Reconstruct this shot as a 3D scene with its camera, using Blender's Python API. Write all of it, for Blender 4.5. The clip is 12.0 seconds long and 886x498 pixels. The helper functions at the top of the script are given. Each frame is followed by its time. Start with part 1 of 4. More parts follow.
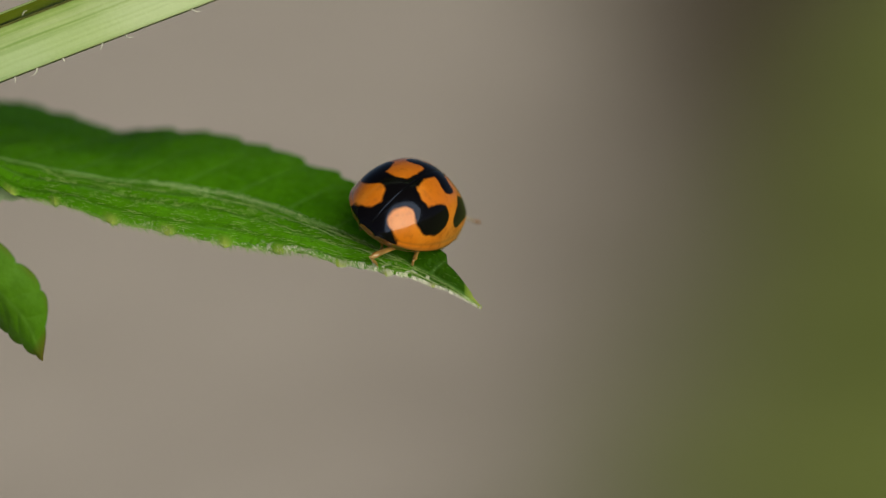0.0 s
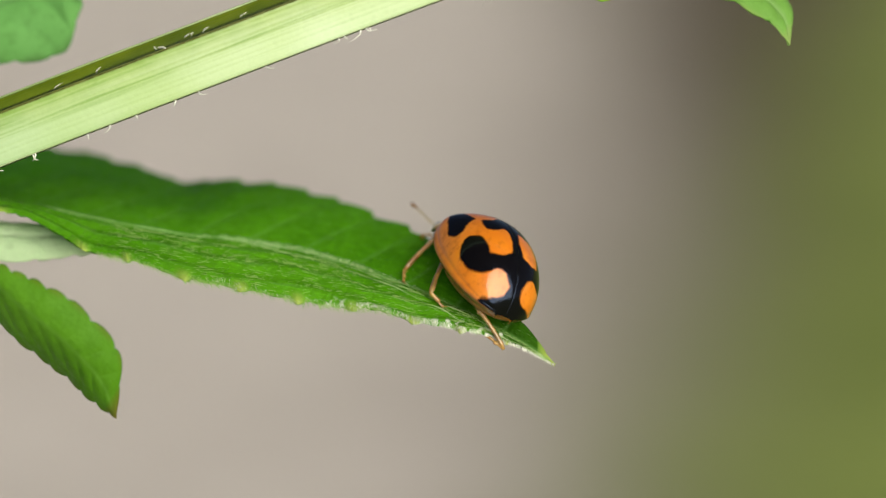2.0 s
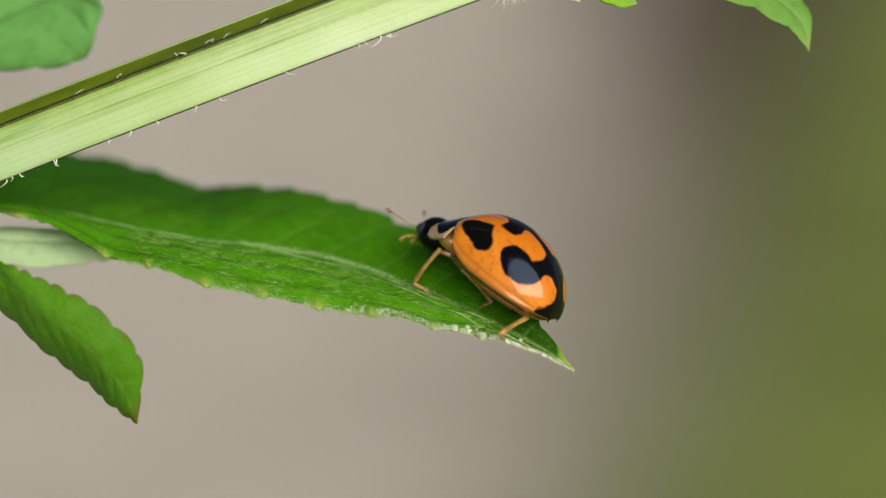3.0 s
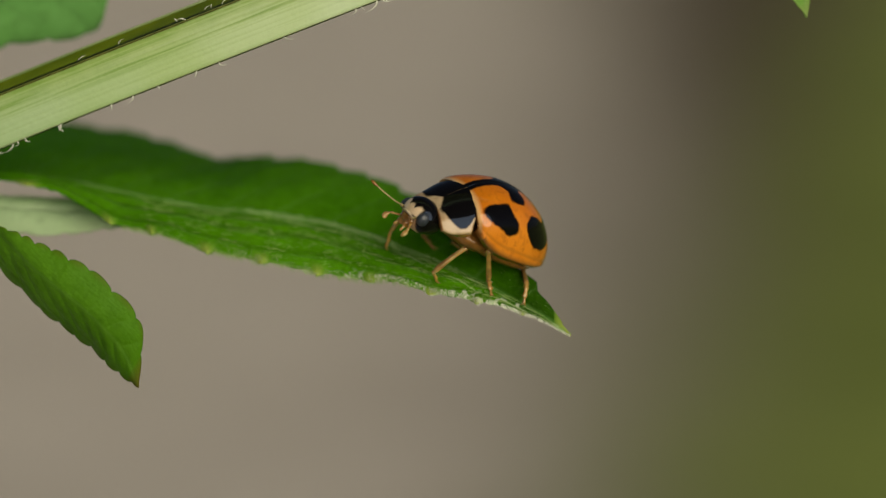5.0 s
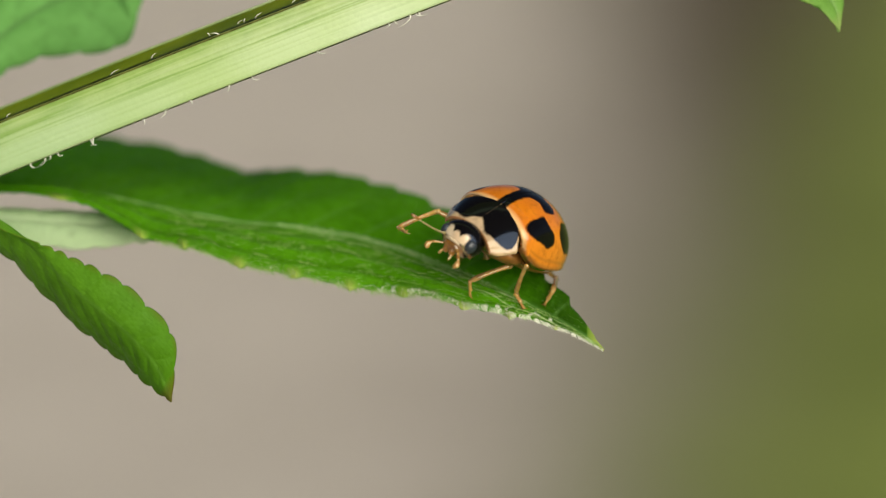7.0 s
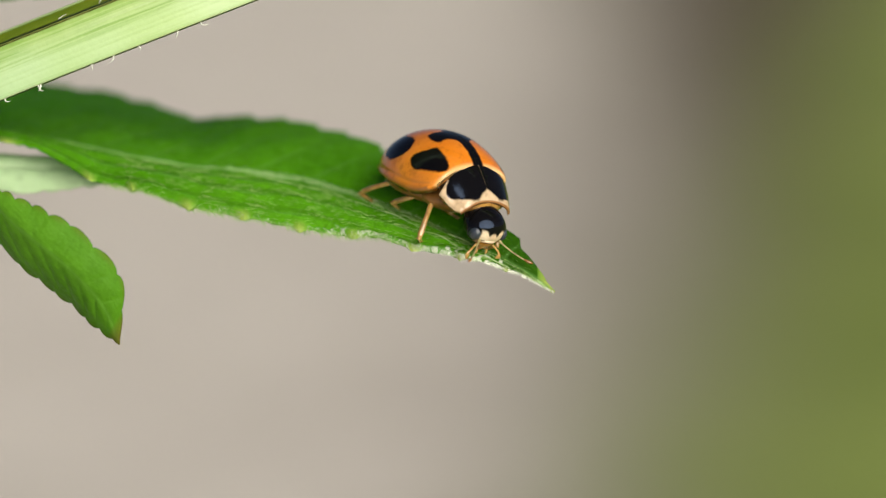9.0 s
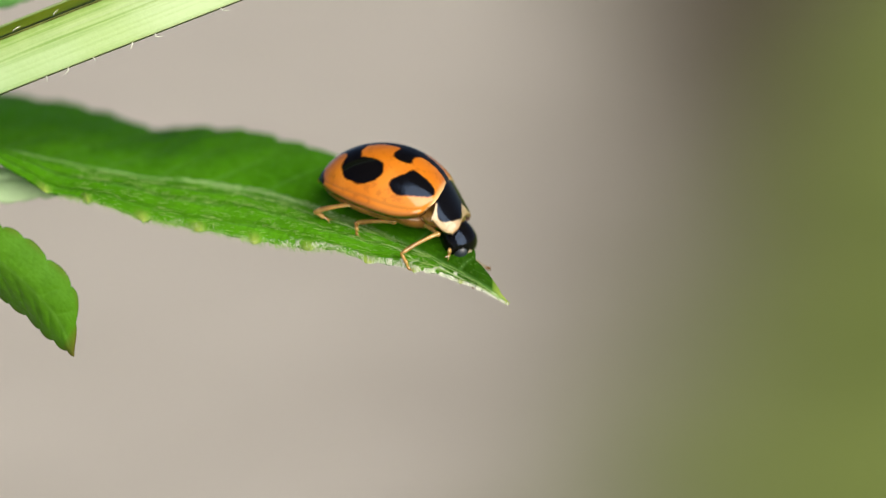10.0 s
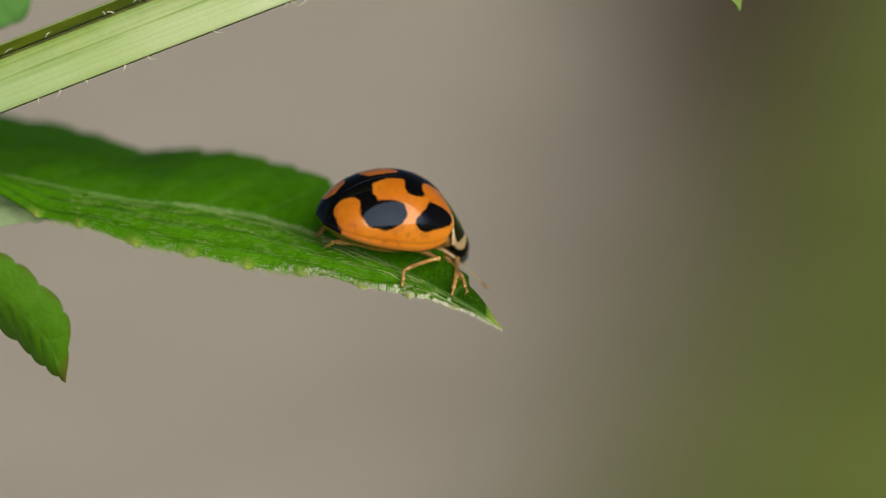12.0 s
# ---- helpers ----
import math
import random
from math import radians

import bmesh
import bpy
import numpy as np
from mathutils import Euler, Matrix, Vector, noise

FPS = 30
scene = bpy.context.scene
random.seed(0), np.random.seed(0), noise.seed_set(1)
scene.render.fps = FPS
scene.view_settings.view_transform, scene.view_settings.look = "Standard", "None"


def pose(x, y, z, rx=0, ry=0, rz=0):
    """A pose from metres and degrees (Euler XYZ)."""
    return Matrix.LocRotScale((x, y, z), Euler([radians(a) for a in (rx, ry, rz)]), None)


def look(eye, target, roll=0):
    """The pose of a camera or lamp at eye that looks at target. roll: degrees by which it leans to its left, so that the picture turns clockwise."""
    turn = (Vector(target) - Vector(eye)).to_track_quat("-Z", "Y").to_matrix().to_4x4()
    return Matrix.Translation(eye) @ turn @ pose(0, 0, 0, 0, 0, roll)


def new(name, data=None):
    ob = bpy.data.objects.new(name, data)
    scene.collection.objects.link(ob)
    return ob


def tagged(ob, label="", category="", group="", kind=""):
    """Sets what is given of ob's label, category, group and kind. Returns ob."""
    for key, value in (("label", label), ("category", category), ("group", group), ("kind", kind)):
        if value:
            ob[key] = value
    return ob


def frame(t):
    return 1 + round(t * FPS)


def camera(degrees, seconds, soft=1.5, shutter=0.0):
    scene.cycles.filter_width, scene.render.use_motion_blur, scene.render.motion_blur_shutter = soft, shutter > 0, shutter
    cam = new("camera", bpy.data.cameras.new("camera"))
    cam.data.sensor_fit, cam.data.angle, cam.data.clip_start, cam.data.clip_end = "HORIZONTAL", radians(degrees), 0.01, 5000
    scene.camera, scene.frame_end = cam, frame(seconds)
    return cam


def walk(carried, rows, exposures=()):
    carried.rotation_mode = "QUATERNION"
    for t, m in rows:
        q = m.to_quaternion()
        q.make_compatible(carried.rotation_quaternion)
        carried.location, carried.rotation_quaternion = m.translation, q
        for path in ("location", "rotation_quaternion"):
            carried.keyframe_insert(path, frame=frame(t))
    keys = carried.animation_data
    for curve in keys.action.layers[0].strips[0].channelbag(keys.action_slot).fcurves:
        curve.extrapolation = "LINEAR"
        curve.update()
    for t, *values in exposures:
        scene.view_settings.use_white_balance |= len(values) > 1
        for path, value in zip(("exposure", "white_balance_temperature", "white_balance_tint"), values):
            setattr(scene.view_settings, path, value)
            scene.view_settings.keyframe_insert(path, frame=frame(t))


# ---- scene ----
MM = 0.001
FOCUS = 85.07 * MM

# Camera: hand-held close-up, drifting a few millimetres across the plant.
cam = camera(20, 12.0, soft=1.3)
VIEW = pose(0, 0, 0.40, 75, 0, 0)
# The plant's own space: x along the picture plane, y away from the lens, z up, in millimetres about the focus.
SITE = VIEW @ pose(0, 0, -FOCUS, -90, 0, 0)
cam.data.dof.use_dof = True
cam.data.dof.focus_distance = 0.0846
cam.data.dof.aperture_fstop = 27.0
PATH = [(0, 3.91, -84.39, -1.62), (0.1, 3.91, -84.39, -1.68), (0.2, 3.93, -84.38, -1.51), (0.3, 4.03, -84.37, -1.41),
        (0.4, 4.05, -84.37, -1.40), (0.5, 3.93, -84.36, -1.04), (0.6, 3.69, -84.35, -0.60), (0.7, 3.59, -84.35, -0.35),
        (0.8, 3.42, -84.34, -0.39), (0.9, 3.40, -84.33, -0.54), (1, 3.36, -84.33, -0.54), (1.1, 3.21, -84.32, -0.32),
        (1.2, 3.00, -84.31, -0.30), (1.3, 2.72, -84.31, -0.56), (1.4, 2.64, -84.30, -0.83), (1.5, 2.57, -84.29, -0.85),
        (1.6, 2.23, -84.29, -0.47), (1.7, 1.96, -84.28, -0.05), (1.8, 1.57, -84.27, 0.38), (1.9, 1.41, -84.27, 0.38),
        (2, 1.45, -84.26, 0.29), (2.1, 1.41, -84.25, 0.29), (2.2, 1.38, -84.25, 0.25), (2.3, 1.21, -84.24, 0.46),
        (2.4, 1.09, -84.23, 0.50), (2.5, 1.09, -84.23, 0.49), (2.6, 1.11, -84.26, 0.50), (2.7, 1.05, -84.30, 0.50),
        (4.3, 0.01, -84.90, 0.45), (4.4, 0.14, -84.91, 0.49), (4.5, 0.31, -84.93, 0.64), (4.6, 0.33, -84.94, 0.43),
        (4.7, 0.33, -84.96, 0.13), (4.8, 0.41, -84.97, -0.29), (4.9, 0.64, -84.99, -0.52), (5, 0.88, -85.00, -0.67),
        (5.1, 0.90, -85.01, -0.54), (5.2, 0.71, -85.03, -0.65), (5.3, 0.46, -85.04, -0.67), (5.4, 0.23, -85.06, -0.36),
        (5.5, 0.00, -85.07, 0.00), (5.6, -0.23, -85.06, 0.84), (5.7, -0.40, -85.06, 1.20), (5.8, -0.65, -85.05, 0.97),
        (5.9, -0.67, -85.05, 0.61), (6, -0.67, -85.04, 0.44), (6.1, -0.53, -85.04, 0.65), (6.2, -0.42, -85.03, 0.67),
        (6.3, -0.44, -85.02, 0.38), (6.4, -0.47, -85.02, 0.13), (6.5, -0.49, -85.01, -0.12), (6.6, -0.57, -85.01, 0.19),
        (6.7, -0.55, -85.00, 0.55), (6.8, -0.44, -85.00, 0.49), (6.9, -0.32, -84.99, 0.11), (7, -0.24, -84.99, -0.18),
        (7.1, -0.13, -84.97, -0.52), (7.2, -0.01, -84.95, -0.52), (8.8, 1.30, -84.68, -1.86), (8.9, 1.41, -84.66, -1.98),
        (9, 1.45, -84.65, -2.15), (9.1, 1.89, -84.65, -2.40), (9.2, 2.12, -84.65, -2.51), (9.3, 2.39, -84.65, -2.59),
        (9.4, 2.46, -84.65, -2.40), (9.5, 2.52, -84.65, -2.36), (9.6, 2.62, -84.65, -1.96), (9.7, 2.60, -84.65, -1.86),
        (9.8, 2.81, -84.65, -1.69), (9.9, 2.92, -84.65, -1.64), (10, 2.98, -84.65, -1.75), (10.1, 2.84, -84.63, -1.41),
        (10.2, 2.75, -84.62, -1.27), (10.3, 2.73, -84.61, -1.24), (10.4, 2.77, -84.60, -1.26), (10.5, 2.75, -84.58, -1.18),
        (10.6, 2.69, -84.57, -1.07), (10.7, 2.69, -84.56, -1.07), (10.8, 2.69, -84.55, -0.76), (10.9, 2.75, -84.53, -0.73),
        (11, 2.71, -84.52, -0.73), (11.1, 2.70, -84.51, -0.63), (11.2, 2.62, -84.50, -0.65), (11.4, 2.72, -84.47, -0.27),
        (11.5, 2.81, -84.46, -0.29), (11.6, 2.79, -84.45, -0.46), (11.7, 2.79, -84.43, -0.71), (11.8, 2.93, -84.42, -0.92),
        (11.9, 3.02, -84.41, -0.94), (12, 3.19, -84.39, -0.88)]
EXPOSURES = [(t, e - 0.16, k + 280 - 420 * e, 3.5 + (7300 - k) / 160) for t, e, k in ((0, -0.39, 6850), (0.6, -0.31, 6850), (1.0, 0.02, 6800), (1.4, 0.36, 6750), (2.2, 0.36, 6750), (2.7, 0.26, 6750), (3.6, -0.15, 7100), (4.3, -0.55, 7300),
                                            (5.5, -0.4, 7250), (6.5, 0.05, 7100), (7.2, 0.16, 7000), (8.8, 0.44, 6800), (9.5, 0.5, 6780), (10.5, 0.36, 6780), (11.0, 0.1, 6850),
                                            (11.5, -0.27, 6850), (12, -0.24, 6950))]
walk(cam, [(t, SITE @ pose(x * MM, y * MM, z * MM, 90, 0, 0)) for t, x, y, z in PATH], EXPOSURES)

# ---- light: bright overcast day ----
SUN_UP, SUN_TURN = 21.0, 150.0   # elevation, and compass turn from north (+y), clockwise
world = bpy.data.worlds.new("sky")
scene.world = world
world.use_nodes = True
wn = world.node_tree.nodes
sky = wn.new("ShaderNodeTexSky")
sky.sky_type, sky.sun_disc = "NISHITA", False
sky.sun_elevation, sky.sun_rotation = radians(SUN_UP), radians(SUN_TURN)
sky.air_density, sky.dust_density, sky.ozone_density = 0.5, 1.2, 1.0
wn["Background"].inputs["Strength"].default_value = 0.05
world.node_tree.links.new(sky.outputs[0], wn["Background"].inputs["Color"])
sun = new("sun", bpy.data.lights.new("sun", "SUN"))
sun.data.energy, sun.data.angle, sun.data.color = 5.0, radians(70), (1.0, 0.95, 0.89)
sun_way = Vector((math.sin(radians(SUN_TURN)) * math.cos(radians(SUN_UP)), math.cos(radians(SUN_TURN)) * math.cos(radians(SUN_UP)), math.sin(radians(SUN_UP))))
sun.matrix_world = look(sun_way * 5, (0, 0, 0))


# ---- materials ----
class Nodes:
    """Small helper to write node materials line by line."""

    def __init__(self, name):
        self.mat = bpy.data.materials.new(name)
        self.mat.use_nodes = True
        self.tree = self.mat.node_tree
        self.bsdf = self.tree.nodes["Principled BSDF"]
        self.out = self.tree.nodes["Material Output"]

    def add(self, kind, **props):
        n = self.tree.nodes.new("ShaderNode" + kind)
        for k, v in props.items():
            setattr(n, k, v)
        return n

    def put(self, socket, value):
        if isinstance(value, bpy.types.NodeSocket):
            self.tree.links.new(value, socket)
        elif isinstance(value, (tuple, list)) and len(value) == 3 and len(socket.default_value) == 4:
            socket.default_value = (*value, 1)
        else:
            socket.default_value = value

    def coords(self):
        return self.add("TexCoord").outputs["Object"]

    def where(self):
        return self.add("NewGeometry").outputs["Position"]

    def attr(self, name):
        return self.add("Attribute", attribute_name=name).outputs["Fac"]

    def noise(self, scale, detail=3.0, rough=0.55, vec=None, stretch=None):
        n = self.add("TexNoise")
        vec = vec or self.coords()
        if stretch:
            m = self.add("Mapping")
            self.put(m.inputs["Vector"], vec)
            m.inputs["Scale"].default_value = stretch
            vec = m.outputs[0]
        self.put(n.inputs["Vector"], vec)
        n.inputs["Scale"].default_value, n.inputs["Detail"].default_value, n.inputs["Roughness"].default_value = scale, detail, rough
        return n.outputs[0]

    def math(self, op, a, b=0.0, c=None):
        n = self.add("Math", operation=op)
        self.put(n.inputs[0], a)
        self.put(n.inputs[1], b)
        if c is not None:
            self.put(n.inputs[2], c)
        return n.outputs[0]

    def ramp(self, v, lo, hi, a=0.0, b=1.0):
        n = self.add("MapRange", interpolation_type="SMOOTHSTEP")
        self.put(n.inputs["Value"], v)
        for k, x in (("From Min", lo), ("From Max", hi), ("To Min", a), ("To Max", b)):
            self.put(n.inputs[k], x)
        return n.outputs["Result"]

    def mix(self, f, a, b):
        n = self.add("Mix", data_type="RGBA")
        self.put(n.inputs[0], f)
        self.put(n.inputs[6], a)
        self.put(n.inputs[7], b)
        return n.outputs[2]

    def bump(self, height, distance, strength=1.0):
        n = self.add("Bump")
        self.put(n.inputs["Height"], height)
        n.inputs["Distance"].default_value, n.inputs["Strength"].default_value = distance, strength
        self.put(self.bsdf.inputs["Normal"], n.outputs[0])
        return n.outputs[0]

    def set(self, **kw):
        for k, v in kw.items():
            self.put(self.bsdf.inputs[k.replace("_", " ")], v)
        return self

    def through_glow(self, colour, share):
        """Light that shines through a thin blade."""
        t = self.add("BsdfTranslucent")
        self.put(t.inputs["Color"], colour)
        m = self.add("MixShader")
        self.put(m.inputs[0], share)
        self.tree.links.new(self.bsdf.outputs[0], m.inputs[1])
        self.tree.links.new(t.outputs[0], m.inputs[2])
        self.tree.links.new(m.outputs[0], self.out.inputs["Surface"])


def leaf_material(name, dark, light, rim, under, glow, rough=0.5, grain=0.25):
    n = Nodes(name)
    big = n.noise(160, 3)
    fine = n.noise(2600, 4, 0.6)
    c = n.mix(n.ramp(big, 0.35, 0.65), dark, light)
    c = n.mix(n.math("MULTIPLY", n.ramp(fine, 0.45, 0.7), 0.35), c, tuple(0.55 * x for x in dark))
    run = n.add("CombineXYZ")
    n.put(run.inputs[0], n.attr("flow"))
    n.put(run.inputs[1], n.attr("cross"))
    streak = n.noise(1.0, 4, 0.6, vec=run.outputs[0], stretch=(1.1, 11, 1))
    lined = n.ramp(n.attr("flow"), 12, 21, 0.3, 1.0)
    c = n.mix(n.math("MULTIPLY", n.ramp(streak, 0.48, 0.70, 0, 0.36 * grain), lined), c, tuple(2.1 * x for x in light))
    c = n.mix(n.math("MULTIPLY", n.ramp(streak, 0.42, 0.28, 0, 0.3 * grain), lined), c, tuple(0.5 * x for x in dark))
    cells = n.add("TexVoronoi")
    n.put(cells.inputs["Vector"], n.coords())
    cells.inputs["Scale"].default_value = 6200
    pebble = cells.outputs[0]
    c = n.mix(n.ramp(pebble, 0.30, 0.06, 0, 0.35 * grain), c, tuple(2.2 * x for x in light))
    # shade of the turned-away tip, put into the base colour
    c = n.mix(n.math("MULTIPLY", n.attr("tip_shade"), 0.8), c, tuple(0.3 * x for x in dark))
    c = n.mix(n.attr("vein"), c, under)
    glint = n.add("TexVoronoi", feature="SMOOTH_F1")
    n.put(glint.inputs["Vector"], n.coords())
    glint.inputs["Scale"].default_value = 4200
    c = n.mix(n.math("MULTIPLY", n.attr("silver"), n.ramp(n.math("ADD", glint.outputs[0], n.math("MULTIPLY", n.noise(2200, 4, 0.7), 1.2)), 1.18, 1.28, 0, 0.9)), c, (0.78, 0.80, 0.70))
    c = n.mix(n.attr("rim"), c, rim)
    c = n.mix(n.math("MULTIPLY", n.attr("under"), n.ramp(n.noise(2300, 4, 0.7), 0.44, 0.58)), c, under)
    n.set(Base_Color=c, Roughness=n.ramp(fine, 0.3, 0.7, rough - 0.1, rough + 0.12), Specular_IOR_Level=0.12)
    n.bump(n.math("ADD", n.math("SUBTRACT", streak, pebble), n.noise(5200, 3, 0.6)), 0.00006, 0.3 + 0.3 * grain)
    # the painted tip shade dims the light let through as well
    n.through_glow(n.mix(n.attr("rim"), n.mix(n.attr("tip_shade"), glow, tuple(0.3 * x for x in glow)), rim), 0.3)
    return n.mat


LEAF = leaf_material("leaf_green", (0.05, 0.21, 0.003), (0.088, 0.308, 0.008), (0.55, 0.64, 0.15), (0.19, 0.42, 0.10), (0.10, 0.38, 0.006), 0.52, 1.0)
LEAF_LOW = leaf_material("leaf_lower", (0.085, 0.25, 0.012), (0.125, 0.34, 0.02), (0.14, 0.10, 0.02), (0.12, 0.31, 0.03), (0.12, 0.38, 0.02))
LEAF_PALE = leaf_material("leaf_underside", (0.48, 0.66, 0.38), (0.58, 0.74, 0.48), (0.6, 0.74, 0.5), (0.6, 0.75, 0.5), (0.45, 0.7, 0.32), 0.6)
LEAF_HAZE = leaf_material("leaf_young", (0.12, 0.34, 0.075), (0.16, 0.42, 0.11), (0.05, 0.10, 0.03), (0.11, 0.27, 0.08), (0.09, 0.28, 0.05), 0.6)
LEAF_TIP = leaf_material("leaf_light", (0.16, 0.36, 0.06), (0.2, 0.42, 0.09), (0.3, 0.4, 0.12), (0.25, 0.45, 0.14), (0.2, 0.45, 0.06), 0.55)


LEAF_DOWNY = leaf_material("leaf_downy", (0.5, 0.56, 0.36), (0.62, 0.66, 0.48), (0.7, 0.72, 0.58), (0.55, 0.62, 0.4), (0.5, 0.6, 0.3), 0.6)
LEAF_BUD = leaf_material("leaf_bud", (0.2, 0.45, 0.02), (0.28, 0.55, 0.04), (0.3, 0.5, 0.1), (0.25, 0.45, 0.1), (0.2, 0.5, 0.03), 0.5)


def midrib_material():
    n = Nodes("midrib")
    c = n.mix(n.ramp(n.noise(900, 4), 0.35, 0.65), (0.09, 0.26, 0.02), (0.22, 0.43, 0.12))
    n.set(Base_Color=c, Roughness=0.55)
    n.bump(n.noise(5000, 3), 0.00004, 0.8)
    return n.mat


MIDRIB = midrib_material()


def stem_material():
    n = Nodes("stem")
    run = n.add("CombineXYZ")
    n.put(run.inputs[0], n.attr("flow"))
    n.put(run.inputs[1], n.attr("cross"))
    streak = n.noise(1.0, 4, 0.65, vec=run.outputs[0], stretch=(0.08, 4.2, 1))
    fleck = n.noise(1.0, 3, 0.6, vec=run.outputs[0], stretch=(2.2, 14, 1))
    c = n.mix(n.ramp(n.noise(140, 2), 0.35, 0.65), (0.46, 0.60, 0.30), (0.58, 0.71, 0.48))
    lined = n.ramp(n.attr("ridge"), 0.02, 0.22, 0.25, 1.0)
    c = n.mix(n.math("MULTIPLY", n.ramp(streak, 0.52, 0.68, 0, 0.55), lined), c, (0.64, 0.74, 0.50))
    c = n.mix(n.math("MULTIPLY", n.ramp(streak, 0.50, 0.36, 0, 0.75), lined), c, (0.14, 0.29, 0.05))
    c = n.mix(n.math("MULTIPLY", n.math("MULTIPLY", n.attr("rib"), lined), n.ramp(fleck, 0.3, 0.6, 0.2, 0.8)), c, (0.20, 0.35, 0.07))
    c = n.mix(n.ramp(fleck, 0.58, 0.74, 0, 0.28), c, (0.6, 0.7, 0.46))
    c = n.mix(n.ramp(n.attr("flow"), 22, 36, 0, 0.5), c, (0.17, 0.34, 0.08))
    c = n.mix(n.attr("ridge"), c, n.mix(n.ramp(n.noise(700, 4), 0.35, 0.65), (0.22, 0.35, 0.06), (0.36, 0.48, 0.15)))
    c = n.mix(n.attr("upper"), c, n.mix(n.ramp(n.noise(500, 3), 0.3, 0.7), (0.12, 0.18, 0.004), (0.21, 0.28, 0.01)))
    c = n.mix(n.attr("rim"), c, (0.11, 0.09, 0.025))
    n.set(Base_Color=c, Roughness=0.55, Specular_IOR_Level=0.2)
    n.bump(n.noise(4200, 3), 0.00003, 0.6)
    return n.mat


STEM = stem_material()


def plain(name, colour, rough, spec=0.5, vary=0.25, scale=3000, coat=0.0, sss=0.0):
    n = Nodes(name)
    c = n.mix(n.ramp(n.noise(scale, 3), 0.35, 0.7), colour, tuple(x * (1 - vary) for x in colour))
    n.set(Base_Color=c, Roughness=rough, Specular_IOR_Level=spec, Coat_Weight=coat, Coat_Roughness=0.12)
    if sss:
        n.set(Subsurface_Weight=sss, Subsurface_Scale=0.0002, Subsurface_Radius=(1.0, 0.5, 0.2))
    n.bump(n.noise(scale * 2.5, 2), 0.00001, 0.5)
    return n.mat


HAIR = plain("plant_hair", (0.82, 0.84, 0.74), 0.35, 0.5)
VEIN = plain("leaf_vein", (0.42, 0.6, 0.26), 0.45, 0.4, 0.5, 2500)
FUZZ = plain("midrib_fuzz", (0.46, 0.66, 0.30), 0.4, 0.5)
DOWN = plain("leaf_down", (0.3, 0.5, 0.12), 0.4, 0.5)
AMBER = plain("amber_shell", (0.27, 0.12, 0.025), 0.16, 0.6, 0.55, 1800, 0.8, 0.2)
AMBER_PALE = plain("pale_amber", (0.40, 0.20, 0.05), 0.13, 0.7, 0.6, 1500, 1.0, 0.1)
LEG = plain("leg_shell", (0.50, 0.29, 0.085), 0.15, 0.7, 0.55, 1500, 1.0, 0.35)
FEELER = plain("feeler", (0.38, 0.30, 0.12), 0.3, 0.5, 0.5, 2500)
EYE = plain("eye", (0.022, 0.03, 0.046), 0.45, 0.6, 0.1, 9000, 0.3)
CREAM = plain("cream_shell", (0.66, 0.52, 0.36), 0.3, 0.5, 0.2, 2500, 0.3)
BELLY = plain("belly", (0.28, 0.12, 0.028), 0.3, 0.5, 0.5, 1500, 0.1)


def marked_material(name, ground_a, ground_b, mark, wobble):
    """Glossy shell with dark markings bounded by the attribute 'mark' (below zero is marked)."""
    n = Nodes(name)
    grain = n.noise(3800, 3, 0.6)
    edge = n.math("ADD", n.attr("mark"), n.math("MULTIPLY", n.math("SUBTRACT", n.noise(3600, 4, 0.65), 0.5), wobble))
    m = n.ramp(edge, 0.05, -0.05)
    c = n.mix(n.ramp(n.noise(700, 3), 0.35, 0.65), ground_a, ground_b)
    c = n.mix(n.ramp(grain, 0.48, 0.72, 0, 0.5), c, tuple(x * 0.6 for x in ground_a))
    c = n.mix(n.math("MULTIPLY", n.attr("pale"), 0.9), c, (0.85, 0.58, 0.28))
    c = n.mix(n.math("MULTIPLY", n.attr("hem"), 0.85), c, (0.24, 0.085, 0.018))
    # blue specular tint on the black imitates the colour of reflected sky
    n.set(Base_Color=n.mix(m, c, mark), Roughness=n.math("MULTIPLY", n.ramp(grain, 0.3, 0.7, 0.3, 0.46), n.ramp(m, 0, 1, 1.0, 0.3)), Specular_IOR_Level=n.ramp(m, 0, 1, 0.3, 0.28), Specular_Tint=n.mix(m, (1.0, 1.0, 1.0), (0.36, 0.56, 1.0)), Coat_Weight=n.ramp(m, 0, 1, 1.0, 0.07), Coat_Roughness=0.04)
    pits = n.add("TexVoronoi")
    n.put(pits.inputs["Vector"], n.coords())
    pits.inputs["Scale"].default_value = 9000
    n.bump(n.math("ADD", n.ramp(pits.outputs[0], 0.0, 0.35, 0.0, 0.25), n.math("MULTIPLY", n.noise(1500, 4, 0.7), 1.3)), 0.000008, 0.75)
    ripple = n.add("Bump")
    n.put(ripple.inputs["Height"], n.math("ADD", n.noise(1100, 3, 0.6), n.math("MULTIPLY", n.ramp(pits.outputs[0], 0.0, 0.3), 0.25)))
    ripple.inputs["Distance"].default_value, ripple.inputs["Strength"].default_value = 0.00001, 0.55
    n.put(n.bsdf.inputs["Coat Normal"], ripple.outputs[0])
    return n.mat


SHELL = marked_material("elytron_shell", (0.60, 0.165, 0.007), (0.70, 0.225, 0.018), (0.0035, 0.003, 0.003), 0.15)
SHIELD = marked_material("pronotum_shell", (0.44, 0.30, 0.17), (0.56, 0.41, 0.26), (0.004, 0.0035, 0.0035), 0.12)
FACE = marked_material("face_shell", (0.7, 0.52, 0.34), (0.78, 0.66, 0.5), (0.004, 0.0035, 0.0035), 0.06)


